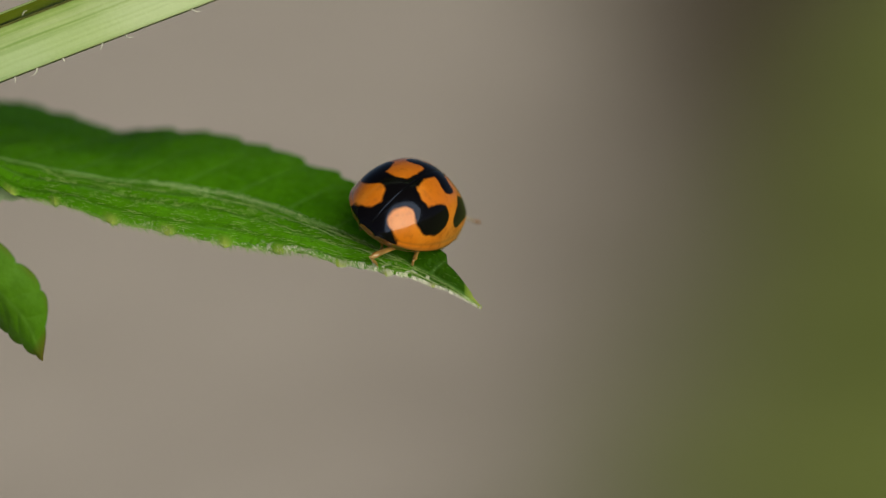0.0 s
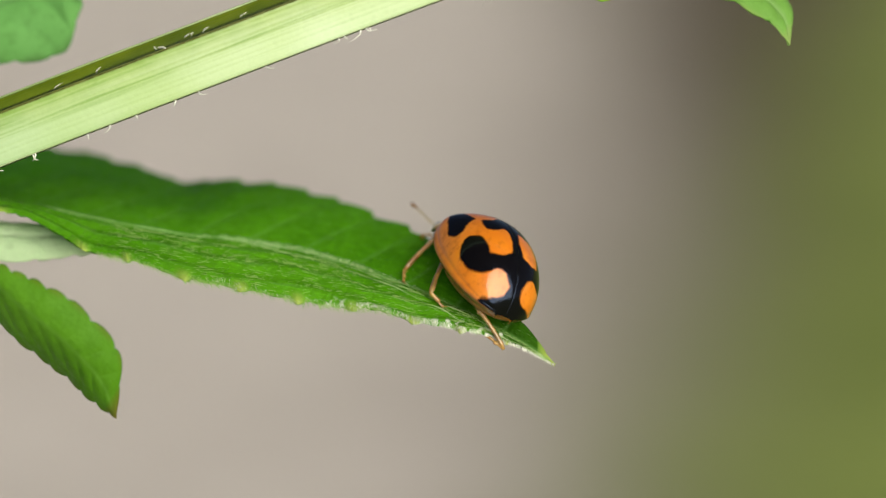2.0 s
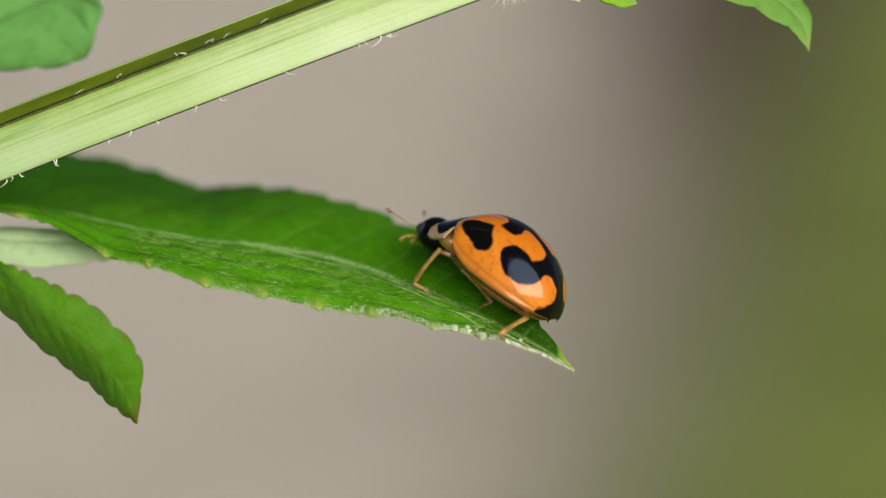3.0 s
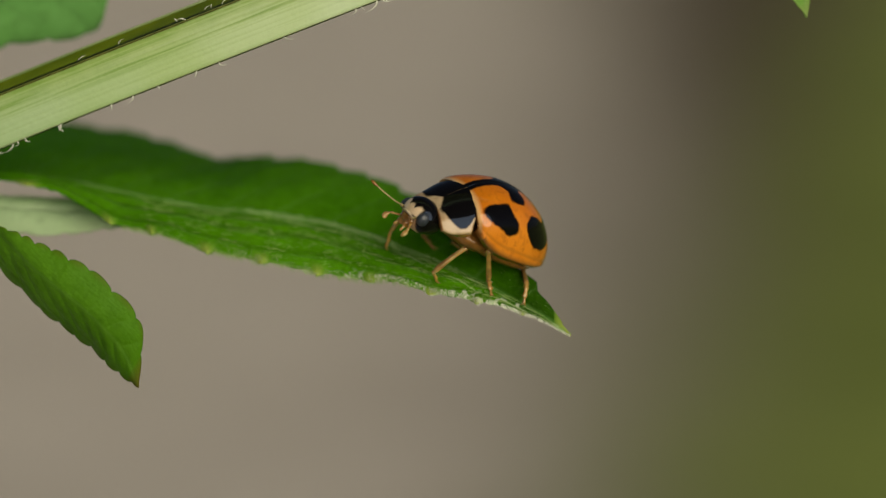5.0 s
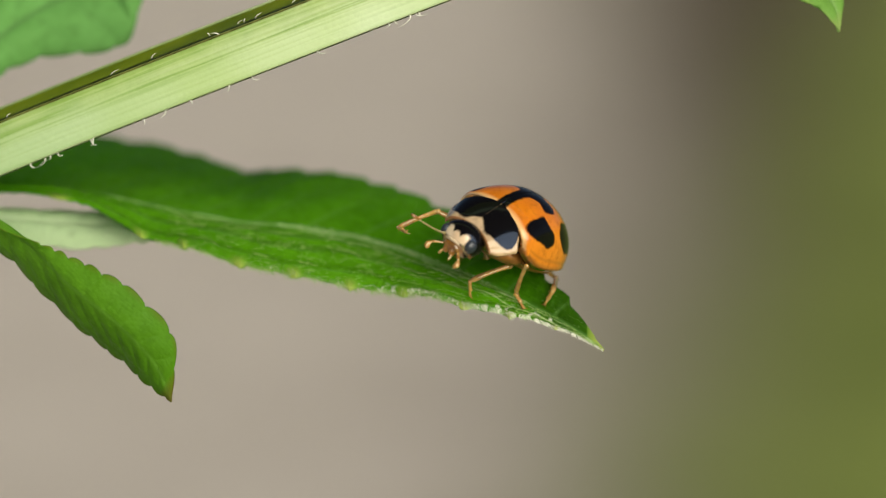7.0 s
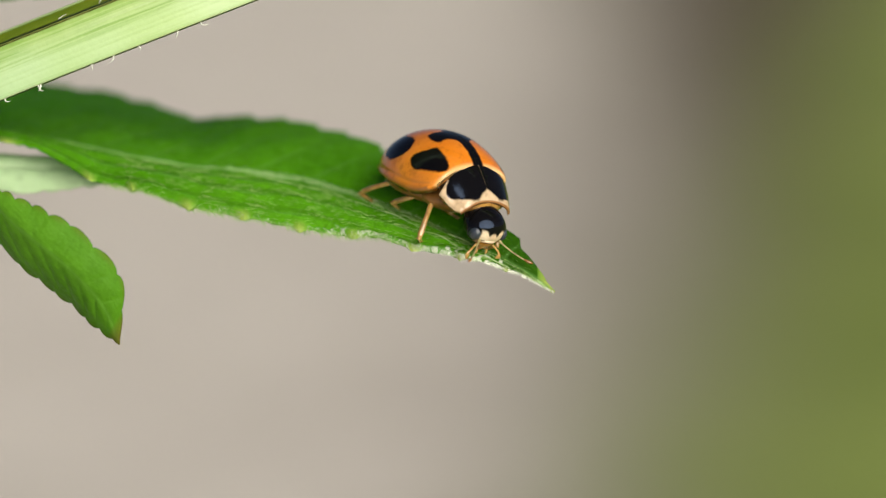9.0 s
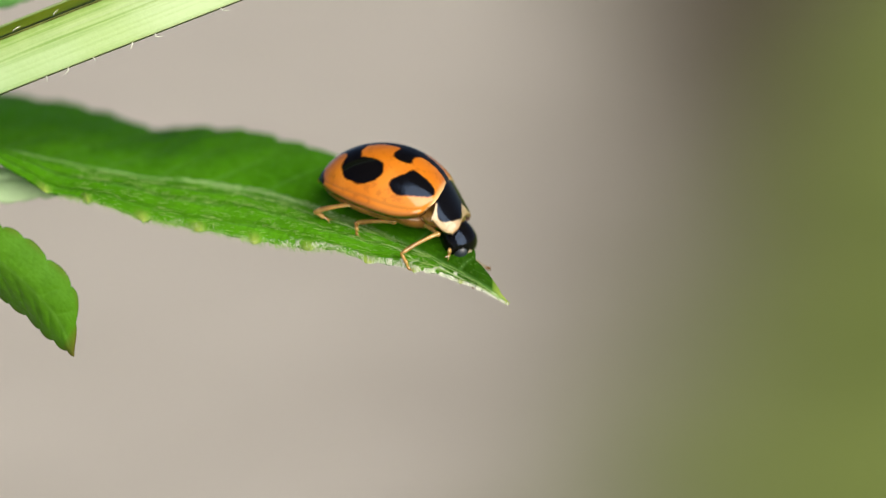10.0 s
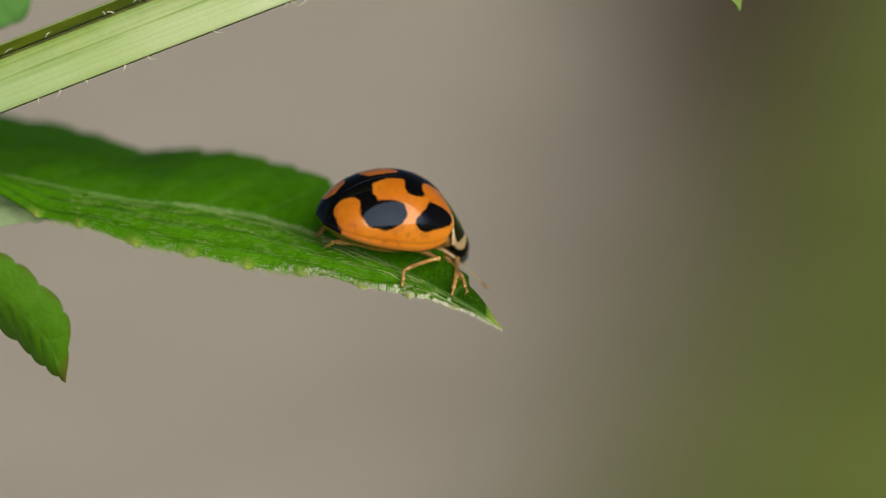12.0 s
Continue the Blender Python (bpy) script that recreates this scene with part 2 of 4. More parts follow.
def ground_material():
    n = Nodes("bare_path_and_verge")
    p = n.where()
    sep = n.add("SeparateXYZ")
    n.put(sep.inputs[0], p)
    x, y = sep.outputs[0], sep.outputs[1]
    wander = n.math("MULTIPLY", n.math("SUBTRACT", n.noise(2.6, 3, vec=p), 0.5), 0.10)
    side = n.math("ADD", n.math("SUBTRACT", x, n.math("MULTIPLY_ADD", y, 0.055, 0.042)), wander)
    patch = n.ramp(n.noise(7, 3, 0.6, vec=p), 0.3, 0.7)
    grit = n.mix(n.math("MULTIPLY_ADD", n.noise(60, 5, 0.65, vec=p), 0.5, n.math("MULTIPLY", patch, 0.5)), (0.54, 0.495, 0.44), (0.72, 0.665, 0.60))
    soil = n.mix(n.noise(45, 5, 0.65, vec=p), (0.085, 0.07, 0.046), (0.135, 0.114, 0.077))
    moss = n.mix(n.math("MULTIPLY_ADD", n.noise(50, 5, 0.65, vec=p), 0.5, n.math("MULTIPLY", n.ramp(n.noise(5, 3, 0.6, vec=p), 0.3, 0.7), 0.5)), (0.155, 0.21, 0.045), (0.27, 0.34, 0.088))
    c = n.mix(n.ramp(side, -0.20, 0.14), grit, soil)
    far = n.math("ADD", n.math("MULTIPLY", n.math("SUBTRACT", 1.65, y), 0.17), n.math("SUBTRACT", side, 0.092))
    c = n.mix(n.ramp(far, -0.12, 0.14), c, moss)
    n.set(Base_Color=c, Roughness=0.95, Specular_IOR_Level=0.15)
    n.bump(n.noise(220, 4, vec=p), 0.004, 0.6)
    return n.mat


GROUND = ground_material()


# ---- building helpers ----
def mesh(name, verts, faces, material, attrs=None, smooth=True, scale=MM):
    me = bpy.data.meshes.new(name)
    me.from_pydata([tuple(float(c) * scale for c in v) for v in verts], [], faces)
    for key, values in (attrs or {}).items():
        a = me.attributes.new(key, "FLOAT", "POINT")
        a.data.foreach_set("value", [float(v) for v in values])
    me.materials.append(material)
    if smooth:
        me.polygons.foreach_set("use_smooth", [True] * len(me.polygons))
    me.validate()
    return me


def part(name, me, parent, label=""):
    ob = new(name, me)
    ob.parent = parent
    return tagged(ob, label)


def spline(points, n):
    """A smooth curve through a few guide points, sampled n times."""
    p = np.array(points, float)
    k = len(p)
    u = np.linspace(0, k - 1, n)
    i = np.clip(u.astype(int), 0, k - 2)
    f = (u - i)[:, None]
    tang = np.gradient(p, axis=0)
    a, b, ta, tb = p[i], p[i + 1], tang[i], tang[i + 1]
    return (2 * f**3 - 3 * f**2 + 1) * a + (f**3 - 2 * f**2 + f) * ta + (3 * f**2 - 2 * f**3) * b + (f**3 - f**2) * tb


def tube(points, radii, sides=8, squash=1.0):
    """Verts and faces of a round limb along points, with closed ends."""
    p = np.array(points, float)
    d = np.gradient(p, axis=0)
    d /= np.linalg.norm(d, axis=1)[:, None] + 1e-12
    ref = np.array((0.31, 0.22, 0.92))
    verts, faces = [], []
    for q, w, r in zip(p, d, radii):
        a = np.cross(w, ref)
        a /= np.linalg.norm(a)
        b = np.cross(w, a)
        for j in range(sides):
            t = 2 * math.pi * j / sides
            verts.append(q + r * (math.cos(t) * a + squash * math.sin(t) * b))
    for i in range(len(p) - 1):
        for j in range(sides):
            k = (j + 1) % sides
            faces.append((i * sides + j, i * sides + k, (i + 1) * sides + k, (i + 1) * sides + j))
    faces.append(tuple(range(sides))[::-1])
    faces.append(tuple((len(p) - 1) * sides + j for j in range(sides)))
    return verts, faces


def joined(pieces):
    verts, faces = [], []
    for v, f in pieces:
        o = len(verts)
        verts += list(v)
        faces += [tuple(i + o for i in g) for g in f]
    return verts, faces


def ball(cx, cy, cz, rx, ry, rz, nu=20, nv=12):
    verts, faces = [(cx, cy, cz + rz)], []
    for i in range(1, nv):
        th = math.pi * i / nv
        for j in range(nu):
            ph = 2 * math.pi * j / nu
            verts.append((cx + rx * math.sin(th) * math.cos(ph), cy + ry * math.sin(th) * math.sin(ph), cz + rz * math.cos(th)))
    verts.append((cx, cy, cz - rz))
    e = len(verts) - 1
    for j in range(nu):
        k = (j + 1) % nu
        faces.append((0, 1 + j, 1 + k))
        faces.append((e, e - nu + k, e - nu + j))
        for i in range(nv - 2):
            a = 1 + i * nu
            faces.append((a + j, a + nu + j, a + nu + k, a + k))
    return verts, faces


def hair(root, way, bend, length, radius):
    root, way, bend = np.array(root), np.array(way, float), np.array(bend, float)
    way /= np.linalg.norm(way)
    pts = [root + way * length * s + bend * length * s * s for s in (0.0, 0.35, 0.7, 1.0)]
    return tube(pts, [radius, radius * 0.8, radius * 0.55, radius * 0.15], 4)


# ---- ground ----
def build_ground():
    verts, faces = [(0, 0, 0)], []
    radii = [0.5, 1, 1.5, 2, 3, 5, 10, 30, 100, 600]
    for r in radii:
        for j in range(48):
            t = 2 * math.pi * j / 48
            verts.append((r * math.cos(t), r * math.sin(t), 0.0))
    for j in range(48):
        k = (j + 1) % 48
        faces.append((0, 1 + j, 1 + k))
        for i in range(len(radii) - 1):
            a = 1 + i * 48
            faces.append((a + j, a + 48 + j, a + 48 + k, a + k))
    g = new("ground", mesh("ground", verts, faces, GROUND, scale=1.0))
    tagged(g, "out of focus pale grey path beside brown soil and green verge", "ground", kind="structure")


build_ground()

# ---- the plant ----
plant = new("plant")
plant.matrix_world = SITE
tagged(plant, "green weed with square ribbed stem and toothed hairy leaves", "plant")


def blade(near, centre, far, teeth, tooth, nu=240, nv=26, vein_pitch=None, cup=0.25, quilt=0.1, thick=0.12, tip_light=0.0, seed=1, guided=False):
    """A leaf blade between its two margins, with a sunk midrib, side veins, quilted relief and a toothed edge."""
    N, C, F = (spline(p, nu) for p in (near, centre, far))
    run = np.concatenate([[0], np.cumsum(np.linalg.norm(np.diff(C, axis=0), axis=1))])
    total = run[-1]
    veins = vein_pitch or teeth
    vs = np.concatenate([-np.linspace(1, 0, nv) ** 0.9, np.linspace(0, 1, nv)[1:] ** 0.9])
    along = np.gradient(C, axis=0)
    along /= np.linalg.norm(along, axis=1)[:, None] + 1e-9
    top, vein, rim, under, flow, cross, silver, tip_shade = [], [], [], [], [], [], [], []
    for i in range(nu):
        across = F[i] - N[i]
        up = np.cross(along[i], across)
        up /= np.linalg.norm(up) + 1e-9
        for v in vs:
            a = abs(v)
            edge = N[i] if v < 0 else F[i]
            width = np.linalg.norm(edge - C[i])
            phase = (run[i] - a * width * 0.75) / veins + (0.5 if v > 0 else 0.0)
            tp = (i / (nu - 1) * (len(near) - 1) if guided else run[i] / teeth) + (0.37 + i / (nu - 1) * 9 if v > 0 and guided else 0.37 if v > 0 else 0.0)
            saw = tp - math.floor(tp)
            if guided:
                jut = noise.noise(Vector((math.floor(tp + 0.12) * 3.7, 5.0 * math.copysign(1, v), seed)))
                nub = 0.0 if v > 0 else (math.exp(-(((saw - 0.88) / (0.10 + 0.04 * jut)) ** 2)) + math.exp(-(((saw + 0.12) / (0.10 + 0.04 * jut)) ** 2))) * (1 + 0.5 * jut) * min(1.0, max(0.0, (total - run[i] - 0.5) / 1.0))
            else:
                nub = abs(math.sin(math.pi * tp)) ** 0.6 - 0.4
            bite = tooth * ((1.7 if guided and v > 0 else 0.25) * saw * min(1.0, width) + nub) * max(0.0, (a - 0.8) / 0.2) ** 1.5
            reach = a + (bite - 0.2 * tooth * max(0.0, (a - 0.8) / 0.2)) / max(width, 0.3)
            p = C[i] + (edge - C[i]) * reach
            fade = min(1.0, width / 1.5)
            q = abs(math.sin(math.pi * phase)) ** 0.7 - 0.5
            lift = cup * 4 * a * (1 - a) + quilt * q * min(1, 5 * a) * (1 - a ** 4) + 0.05 * noise.noise(Vector(p) * 0.8 + Vector((seed, 0, 0)))
            lift += 0.04 * math.sin(2 * math.pi * tp * 0.5 + 1.0) * a ** 3
            if guided and v < 0:
                # folds that run along the near half
                wave = 3.6 * a + 0.5 * noise.noise(Vector((run[i] * 0.25, seed, 0)))
                lift += 0.045 * math.sin(2 * math.pi * wave) * min(1.0, 4 * a)
                crest = max(0.0, 1 - abs(wave - math.floor(wave) - 0.25) / 0.07) * max(0.0, 0.35 + 1.2 * noise.noise(Vector((run[i] * 0.7, 9 * math.floor(wave), seed))))
            else:
                crest = 0.0
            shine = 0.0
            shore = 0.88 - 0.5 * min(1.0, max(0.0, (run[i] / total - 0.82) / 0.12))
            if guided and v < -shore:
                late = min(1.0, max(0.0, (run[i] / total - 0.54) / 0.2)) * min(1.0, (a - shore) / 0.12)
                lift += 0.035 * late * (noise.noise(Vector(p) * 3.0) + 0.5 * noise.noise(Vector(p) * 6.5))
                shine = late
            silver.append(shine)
            top.append(p + up * lift * fade)
            line = max(0.0, 1 - abs(math.sin(math.pi * phase)) / 0.16) * (1 - a) ** 0.6 * (0.12 if guided and v < 0 else 0.42)
            line = max(line, min(0.7, crest) * (1 - a ** 6))
            mid = max(0.0, 1 - a * width / 0.14)
            vein.append(min(1.0, max(line, mid)))
            near_tip = max(0.0, 1 - (total - run[i]) / 0.75) ** 0.6 if tip_light else 0.0
            rim.append(min(1.0, max(0.0, (a - 0.89) / 0.11) * max(0.0, nub) * (0.75 if guided else 0.7) + near_tip * tip_light))
            under.append(0.0)
            # strength of the shade painted towards the tip, yellow point left out
            tip_shade.append(min(1.0, max(0.0, (run[i] / total - 0.84) / 0.09)) * (1 - near_tip ** 0.5) if guided else 0.0)
            flow.append(run[i])
            cross.append(v * width if v > 0 else (1 - a) * width)
    m = len(vs)
    n = len(top)
    verts = list(top)
    # the lower skin
    for i in range(nu):
        across = F[i] - N[i]
        up = np.cross(along[i], across)
        up /= np.linalg.norm(up) + 1e-9
        for j, v in enumerate(vs):
            ragged = 0.5 * noise.noise(Vector(top[i * m + j]) * 4.0) if v < -0.9 else 0.0
            verts.append(top[i * m + j] - up * thick * (0.35 + ragged + 0.65 * (1 - abs(v) ** 3)))
    vein, rim, flow, cross, silver, tip_shade, under = vein * 2, rim * 2, flow * 2, cross * 2, silver * 2, tip_shade * 2, [0.0] * n + [0.7] * n
    faces = []
    for i in range(nu - 1):
        for j in range(m - 1):
            a, b = i * m + j, i * m + j + 1
            faces.append((a, a + m, b + m, b))
            faces.append((n + a, n + b, n + b + m, n + a + m))
        a, b = i * m, i * m + m - 1
        faces.append((a, n + a, n + a + m, a + m))
        faces.append((b, b + m, n + b + m, n + b))
    for i in (0, nu - 1):
        for j in range(m - 1):
            a = i * m + j
            f = (a, a + 1, n + a + 1, n + a)
            faces.append(f if i == 0 else f[::-1])
    grid = np.array(top).reshape(nu, m, 3)
    return verts, faces, {"vein": vein, "rim": rim, "under": under, "flow": flow, "cross": cross, "silver": silver, "tip_shade": tip_shade}, grid


def leaf(name, material, label, **kw):
    v, f, attrs, grid = blade(**kw)
    ob = part(name, mesh(name, v, f, material, attrs), plant, label)
    return ob, grid


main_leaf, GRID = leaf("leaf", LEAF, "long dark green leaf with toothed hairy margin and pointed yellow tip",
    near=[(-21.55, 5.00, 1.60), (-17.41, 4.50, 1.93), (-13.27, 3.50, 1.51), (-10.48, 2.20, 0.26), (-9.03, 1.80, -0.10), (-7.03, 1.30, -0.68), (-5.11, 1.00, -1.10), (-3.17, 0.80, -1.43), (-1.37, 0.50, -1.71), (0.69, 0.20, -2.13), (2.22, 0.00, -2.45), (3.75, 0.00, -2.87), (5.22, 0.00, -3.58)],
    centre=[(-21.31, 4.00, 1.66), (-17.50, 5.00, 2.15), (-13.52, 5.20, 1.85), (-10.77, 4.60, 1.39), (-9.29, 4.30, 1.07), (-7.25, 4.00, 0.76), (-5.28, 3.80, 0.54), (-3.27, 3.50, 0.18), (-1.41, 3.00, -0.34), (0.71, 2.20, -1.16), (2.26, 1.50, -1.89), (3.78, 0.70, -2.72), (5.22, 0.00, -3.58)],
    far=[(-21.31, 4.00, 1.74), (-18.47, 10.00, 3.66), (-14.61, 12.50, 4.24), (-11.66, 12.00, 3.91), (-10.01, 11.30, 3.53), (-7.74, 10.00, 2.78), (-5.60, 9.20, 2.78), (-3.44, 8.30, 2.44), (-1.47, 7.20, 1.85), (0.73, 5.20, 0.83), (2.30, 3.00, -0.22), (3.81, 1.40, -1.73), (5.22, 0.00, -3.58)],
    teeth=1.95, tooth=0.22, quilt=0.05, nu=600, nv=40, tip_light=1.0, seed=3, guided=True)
leaf("leaf", LEAF_LOW, "mid green toothed leaf with browned lower edge",
    near=[(-19.27, 2.00, 1.59), (-15.95, 1.00, 0.21), (-12.82, 0.50, -2.68), (-11.24, 0.50, -3.93), (-10.24, 0.20, -4.78), (-9.41, 0.00, -5.38)],
    centre=[(-19.27, 2.00, 1.66), (-15.38, 0.00, 0.78), (-12.59, -1.00, -1.49), (-10.85, -1.00, -2.91), (-9.86, -0.60, -4.16), (-9.41, 0.00, -5.38)],
    far=[(-19.27, 2.00, 1.74), (-14.91, -0.50, 0.40), (-12.59, -1.00, -0.55), (-10.86, -1.20, -1.45), (-9.32, -0.80, -3.13), (-9.41, 0.00, -5.38)],
    teeth=0.82, tooth=0.17, quilt=0.05, cup=0.12, tip_light=0.9, seed=5)
leaf("leaf", LEAF_PALE, "pale green leaf seen from its underside",
    near=[(-21.03, 4.50, 1.43), (-16.98, 4.40, 0.42), (-13.34, 4.00, -0.14), (-11.70, 4.00, 0.00), (-10.46, 4.00, 0.14), (-9.12, 4.20, 0.34)],
    centre=[(-21.03, 4.50, 1.47), (-17.02, 4.60, 1.03), (-13.42, 4.50, 0.73), (-11.76, 4.50, 0.73), (-10.50, 4.40, 0.58), (-9.14, 4.40, 0.42)],
    far=[(-21.03, 4.50, 1.51), (-17.14, 5.00, 1.35), (-13.58, 5.20, 1.20), (-11.88, 5.00, 1.05), (-10.57, 4.80, 0.80), (-9.16, 4.60, 0.50)],
    teeth=1.4, tooth=0.1, nu=140, seed=7)
leaf("leaf", LEAF_HAZE, "soft blue-green young leaf beside the stem",
    near=[(-18.49, 2.00, 3.74), (-16.69, 5.00, 5.69), (-14.83, 6.00, 6.78), (-12.99, 6.00, 6.92), (-11.65, 6.00, 7.39), (-11.04, 6.00, 9.03)],
    centre=[(-18.49, 2.00, 3.82), (-17.10, 5.00, 6.50), (-15.24, 6.00, 8.21), (-13.67, 6.50, 9.08), (-12.23, 6.50, 9.49), (-11.04, 6.00, 9.03)],
    far=[(-18.49, 2.00, 3.90), (-17.50, 5.00, 7.31), (-16.23, 7.00, 10.37), (-14.37, 7.00, 11.20), (-12.51, 7.00, 11.41), (-11.04, 6.00, 9.03)],
    teeth=1.4, tooth=0.15, nu=140, seed=9)
leaf("leaf", LEAF_TIP, "light green drooping leaf with yellowish tip",
    near=[(4.90, 0.00, 11.50), (7.00, 0.00, 10.92), (9.35, 0.50, 9.45), (11.34, 1.00, 8.77), (12.81, 1.00, 7.96), (13.36, 1.00, 7.26)],
    centre=[(4.90, 0.00, 11.58), (7.24, 0.50, 11.66), (10.01, 1.20, 10.30), (11.91, 1.60, 9.38), (13.11, 1.40, 8.34), (13.36, 1.00, 7.26)],
    far=[(4.90, 0.00, 11.65), (7.47, 1.00, 12.41), (10.74, 2.40, 11.23), (12.54, 2.60, 10.08), (13.55, 2.00, 8.68), (13.36, 1.00, 7.26)],
    teeth=1.3, tooth=0.15, nu=140, tip_light=0.8, seed=11)

leaf("leaf", LEAF_DOWNY, "whitish downy bract at a stem joint",
    near=[(1.94, -0.60, 10.16), (2.88, -0.80, 9.61), (3.83, -0.80, 9.23), (4.69, -0.60, 8.91), (5.33, -0.50, 8.73)],
    centre=[(1.94, -0.40, 10.28), (3.08, -0.60, 9.97), (4.03, -0.60, 9.69), (4.79, -0.50, 9.32), (5.33, -0.50, 8.73)],
    far=[(1.95, 0.00, 10.43), (3.29, 0.00, 10.52), (4.25, 0.00, 10.24), (5.12, -0.20, 9.73), (5.33, -0.50, 8.73)],
    teeth=0.8, tooth=0.08, nu=100, nv=14, seed=13)
leaf("leaf", LEAF_BUD, "small bright green leaf bud at a stem joint",
    near=[(4.99, -0.40, 9.81), (5.59, -0.60, 9.14), (6.12, -0.60, 8.76), (6.70, -0.50, 8.58), (7.24, -0.40, 8.70)],
    centre=[(5.00, -0.30, 9.88), (5.65, -0.50, 9.42), (6.22, -0.50, 9.07), (6.80, -0.40, 8.85), (7.24, -0.40, 8.70)],
    far=[(5.01, 0.00, 9.97), (5.78, 0.00, 9.78), (6.45, 0.00, 9.55), (7.01, -0.20, 9.22), (7.24, -0.40, 8.70)],
    teeth=0.9, tooth=0.06, nu=100, nv=14, seed=15)


def build_stem():
    """Four-angled ribbed stalk: from the top down to the soil."""
    guide = [(17.22, -1.50, 16.46), (5.82, -0.50, 11.64), (-3.54, 0.40, 8.09), (-12.97, 1.50, 4.51), (-21.47, 3.00, 1.21)]
    low = [(-33, 6, -6), (-45, 12, -30), (-52, 20, -90), (-60, 40, -200), (-66, 70, -330), (-70, 98, -392)]
    path = np.concatenate([spline(guide, 120)[:-1], spline([guide[-1]] + low, 60)])
    side, turn, per = 1.93, radians(-19), 72
    verts, rib, upper, rim, ridge, flow, cross = [], [], [], [], [], [], []
    length = 0.0
    d = np.gradient(path, axis=0)
    d /= np.linalg.norm(d, axis=1)[:, None]
    for i, (p, w) in enumerate(zip(path, d)):
        length += float(np.linalg.norm(p - path[max(0, i - 1)]))
        depth = np.array((0.0, 1.0, 0.0))
        depth -= w * depth.dot(w)
        depth /= np.linalg.norm(depth)
        rise = np.cross(depth, w)
        if rise[2] < 0 and abs(w[0]) > 0.3:
            rise = -rise
        e1 = math.cos(turn) * rise + math.sin(turn) * depth
        e2 = -math.sin(turn) * rise + math.cos(turn) * depth
        swell = 1 + 0.22 * math.exp(-((p[0] - 3.9) / 1.2) ** 2) if i < 119 else 1.0
        for k in range(4):
            # faces in turn: front, upper, back, lower
            n_, t_ = ((-e2, e1), (e1, e2), (e2, -e1), (-e1, -e2))[k]
            for j in range(per):
                s = j / per * 2 - 1
                groove = 0.5 + 0.5 * math.cos(s * math.pi * 12 + 1.6 * math.sin(s * 6.3 + k) + 0.9 * math.sin(s * 14))
                corner = abs(s) ** 6
                off = side / 2 * (1 - 0.10 * (1 - s * s) - 0.14 * corner) - 0.009 * groove
                verts.append(p + (n_ * off + t_ * s * side / 2 * (1 - 0.02 * corner)) * swell)
                flow.append(length)
                cross.append(s * side / 2 + 10 * k)
                rib.append(max(0.0, groove - 0.45) * (0.55 + 0.45 * math.sin(s * 11.0 + k)) * 1.7)
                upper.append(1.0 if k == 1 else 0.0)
                ridge.append(0.65 * max(0.0, (s + 0.2) / 1.2) if k == 0 else 0.0)
                rim.append(0.85 * max(0.0, (abs(s) - 0.97) / 0.03))
    m = 4 * per
    faces = []
    for i in range(len(path) - 1):
        for j in range(m):
            k = (j + 1) % m
            faces.append((i * m + j, i * m + k, (i + 1) * m + k, (i + 1) * m + j))
    faces.append(tuple(range(m))[::-1])
    faces.append(tuple((len(path) - 1) * m + j for j in range(m)))
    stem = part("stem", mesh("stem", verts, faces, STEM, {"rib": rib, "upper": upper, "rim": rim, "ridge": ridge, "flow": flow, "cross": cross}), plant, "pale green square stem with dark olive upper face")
    rng = random.Random(4)
    tufts = []
    axis = spline(guide, 400)
    d = np.gradient(axis, axis=0)
    for i in range(2, 390):
        for corner in (0, 1):
            joint = corner == 0 and 2.3 < axis[i][0] < 4.4
            if rng.random() > (1.0 if joint else 0.11 if corner == 0 else 0.10):
                continue
            w = d[i] / np.linalg.norm(d[i])
            rise = np.array((-w[2], 0, w[0]))
            rise = rise if rise[2] > 0 else -rise
            depth = np.array((0, 1.0, 0))
            e1 = math.cos(turn) * rise + math.sin(turn) * depth
            e2 = -math.sin(turn) * rise + math.cos(turn) * depth
            if corner == 0:
                root = axis[i] + (-e1 - e2) * side * 0.47 + e2 * rng.uniform(0, 0.12)
                way = -e1 - 0.3 * e2 + w * rng.uniform(-0.6, 0.6)
            else:
                root = axis[i] + (e1 - e2) * side * 0.45 + e2 * rng.uniform(0.0, 0.45)
                way = e1 - 0.7 * e2 + w * rng.uniform(-0.6, 0.6)
            tufts.append(hair(root, way, w * rng.uniform(-1.3, 1.3) - way * 0.4, rng.uniform(0.24, 0.44), 0.030))
            for _ in range(4 if joint else 0):
                tufts.append(hair(root - e1 * 0.12 + w * rng.uniform(-0.2, 0.2) + e2 * rng.uniform(-0.1, 0.5), way + w * rng.uniform(-0.5, 0.5), w * rng.uniform(-0.6, 0.6), rng.uniform(0.3, 0.6), 0.022))
    hv, hf = joined(tufts)
    tagged(part("stem_hair", mesh("stem_hair", hv, hf, HAIR), stem, "short curved white hairs"), kind="stuff")
    return stem


stem = build_stem()


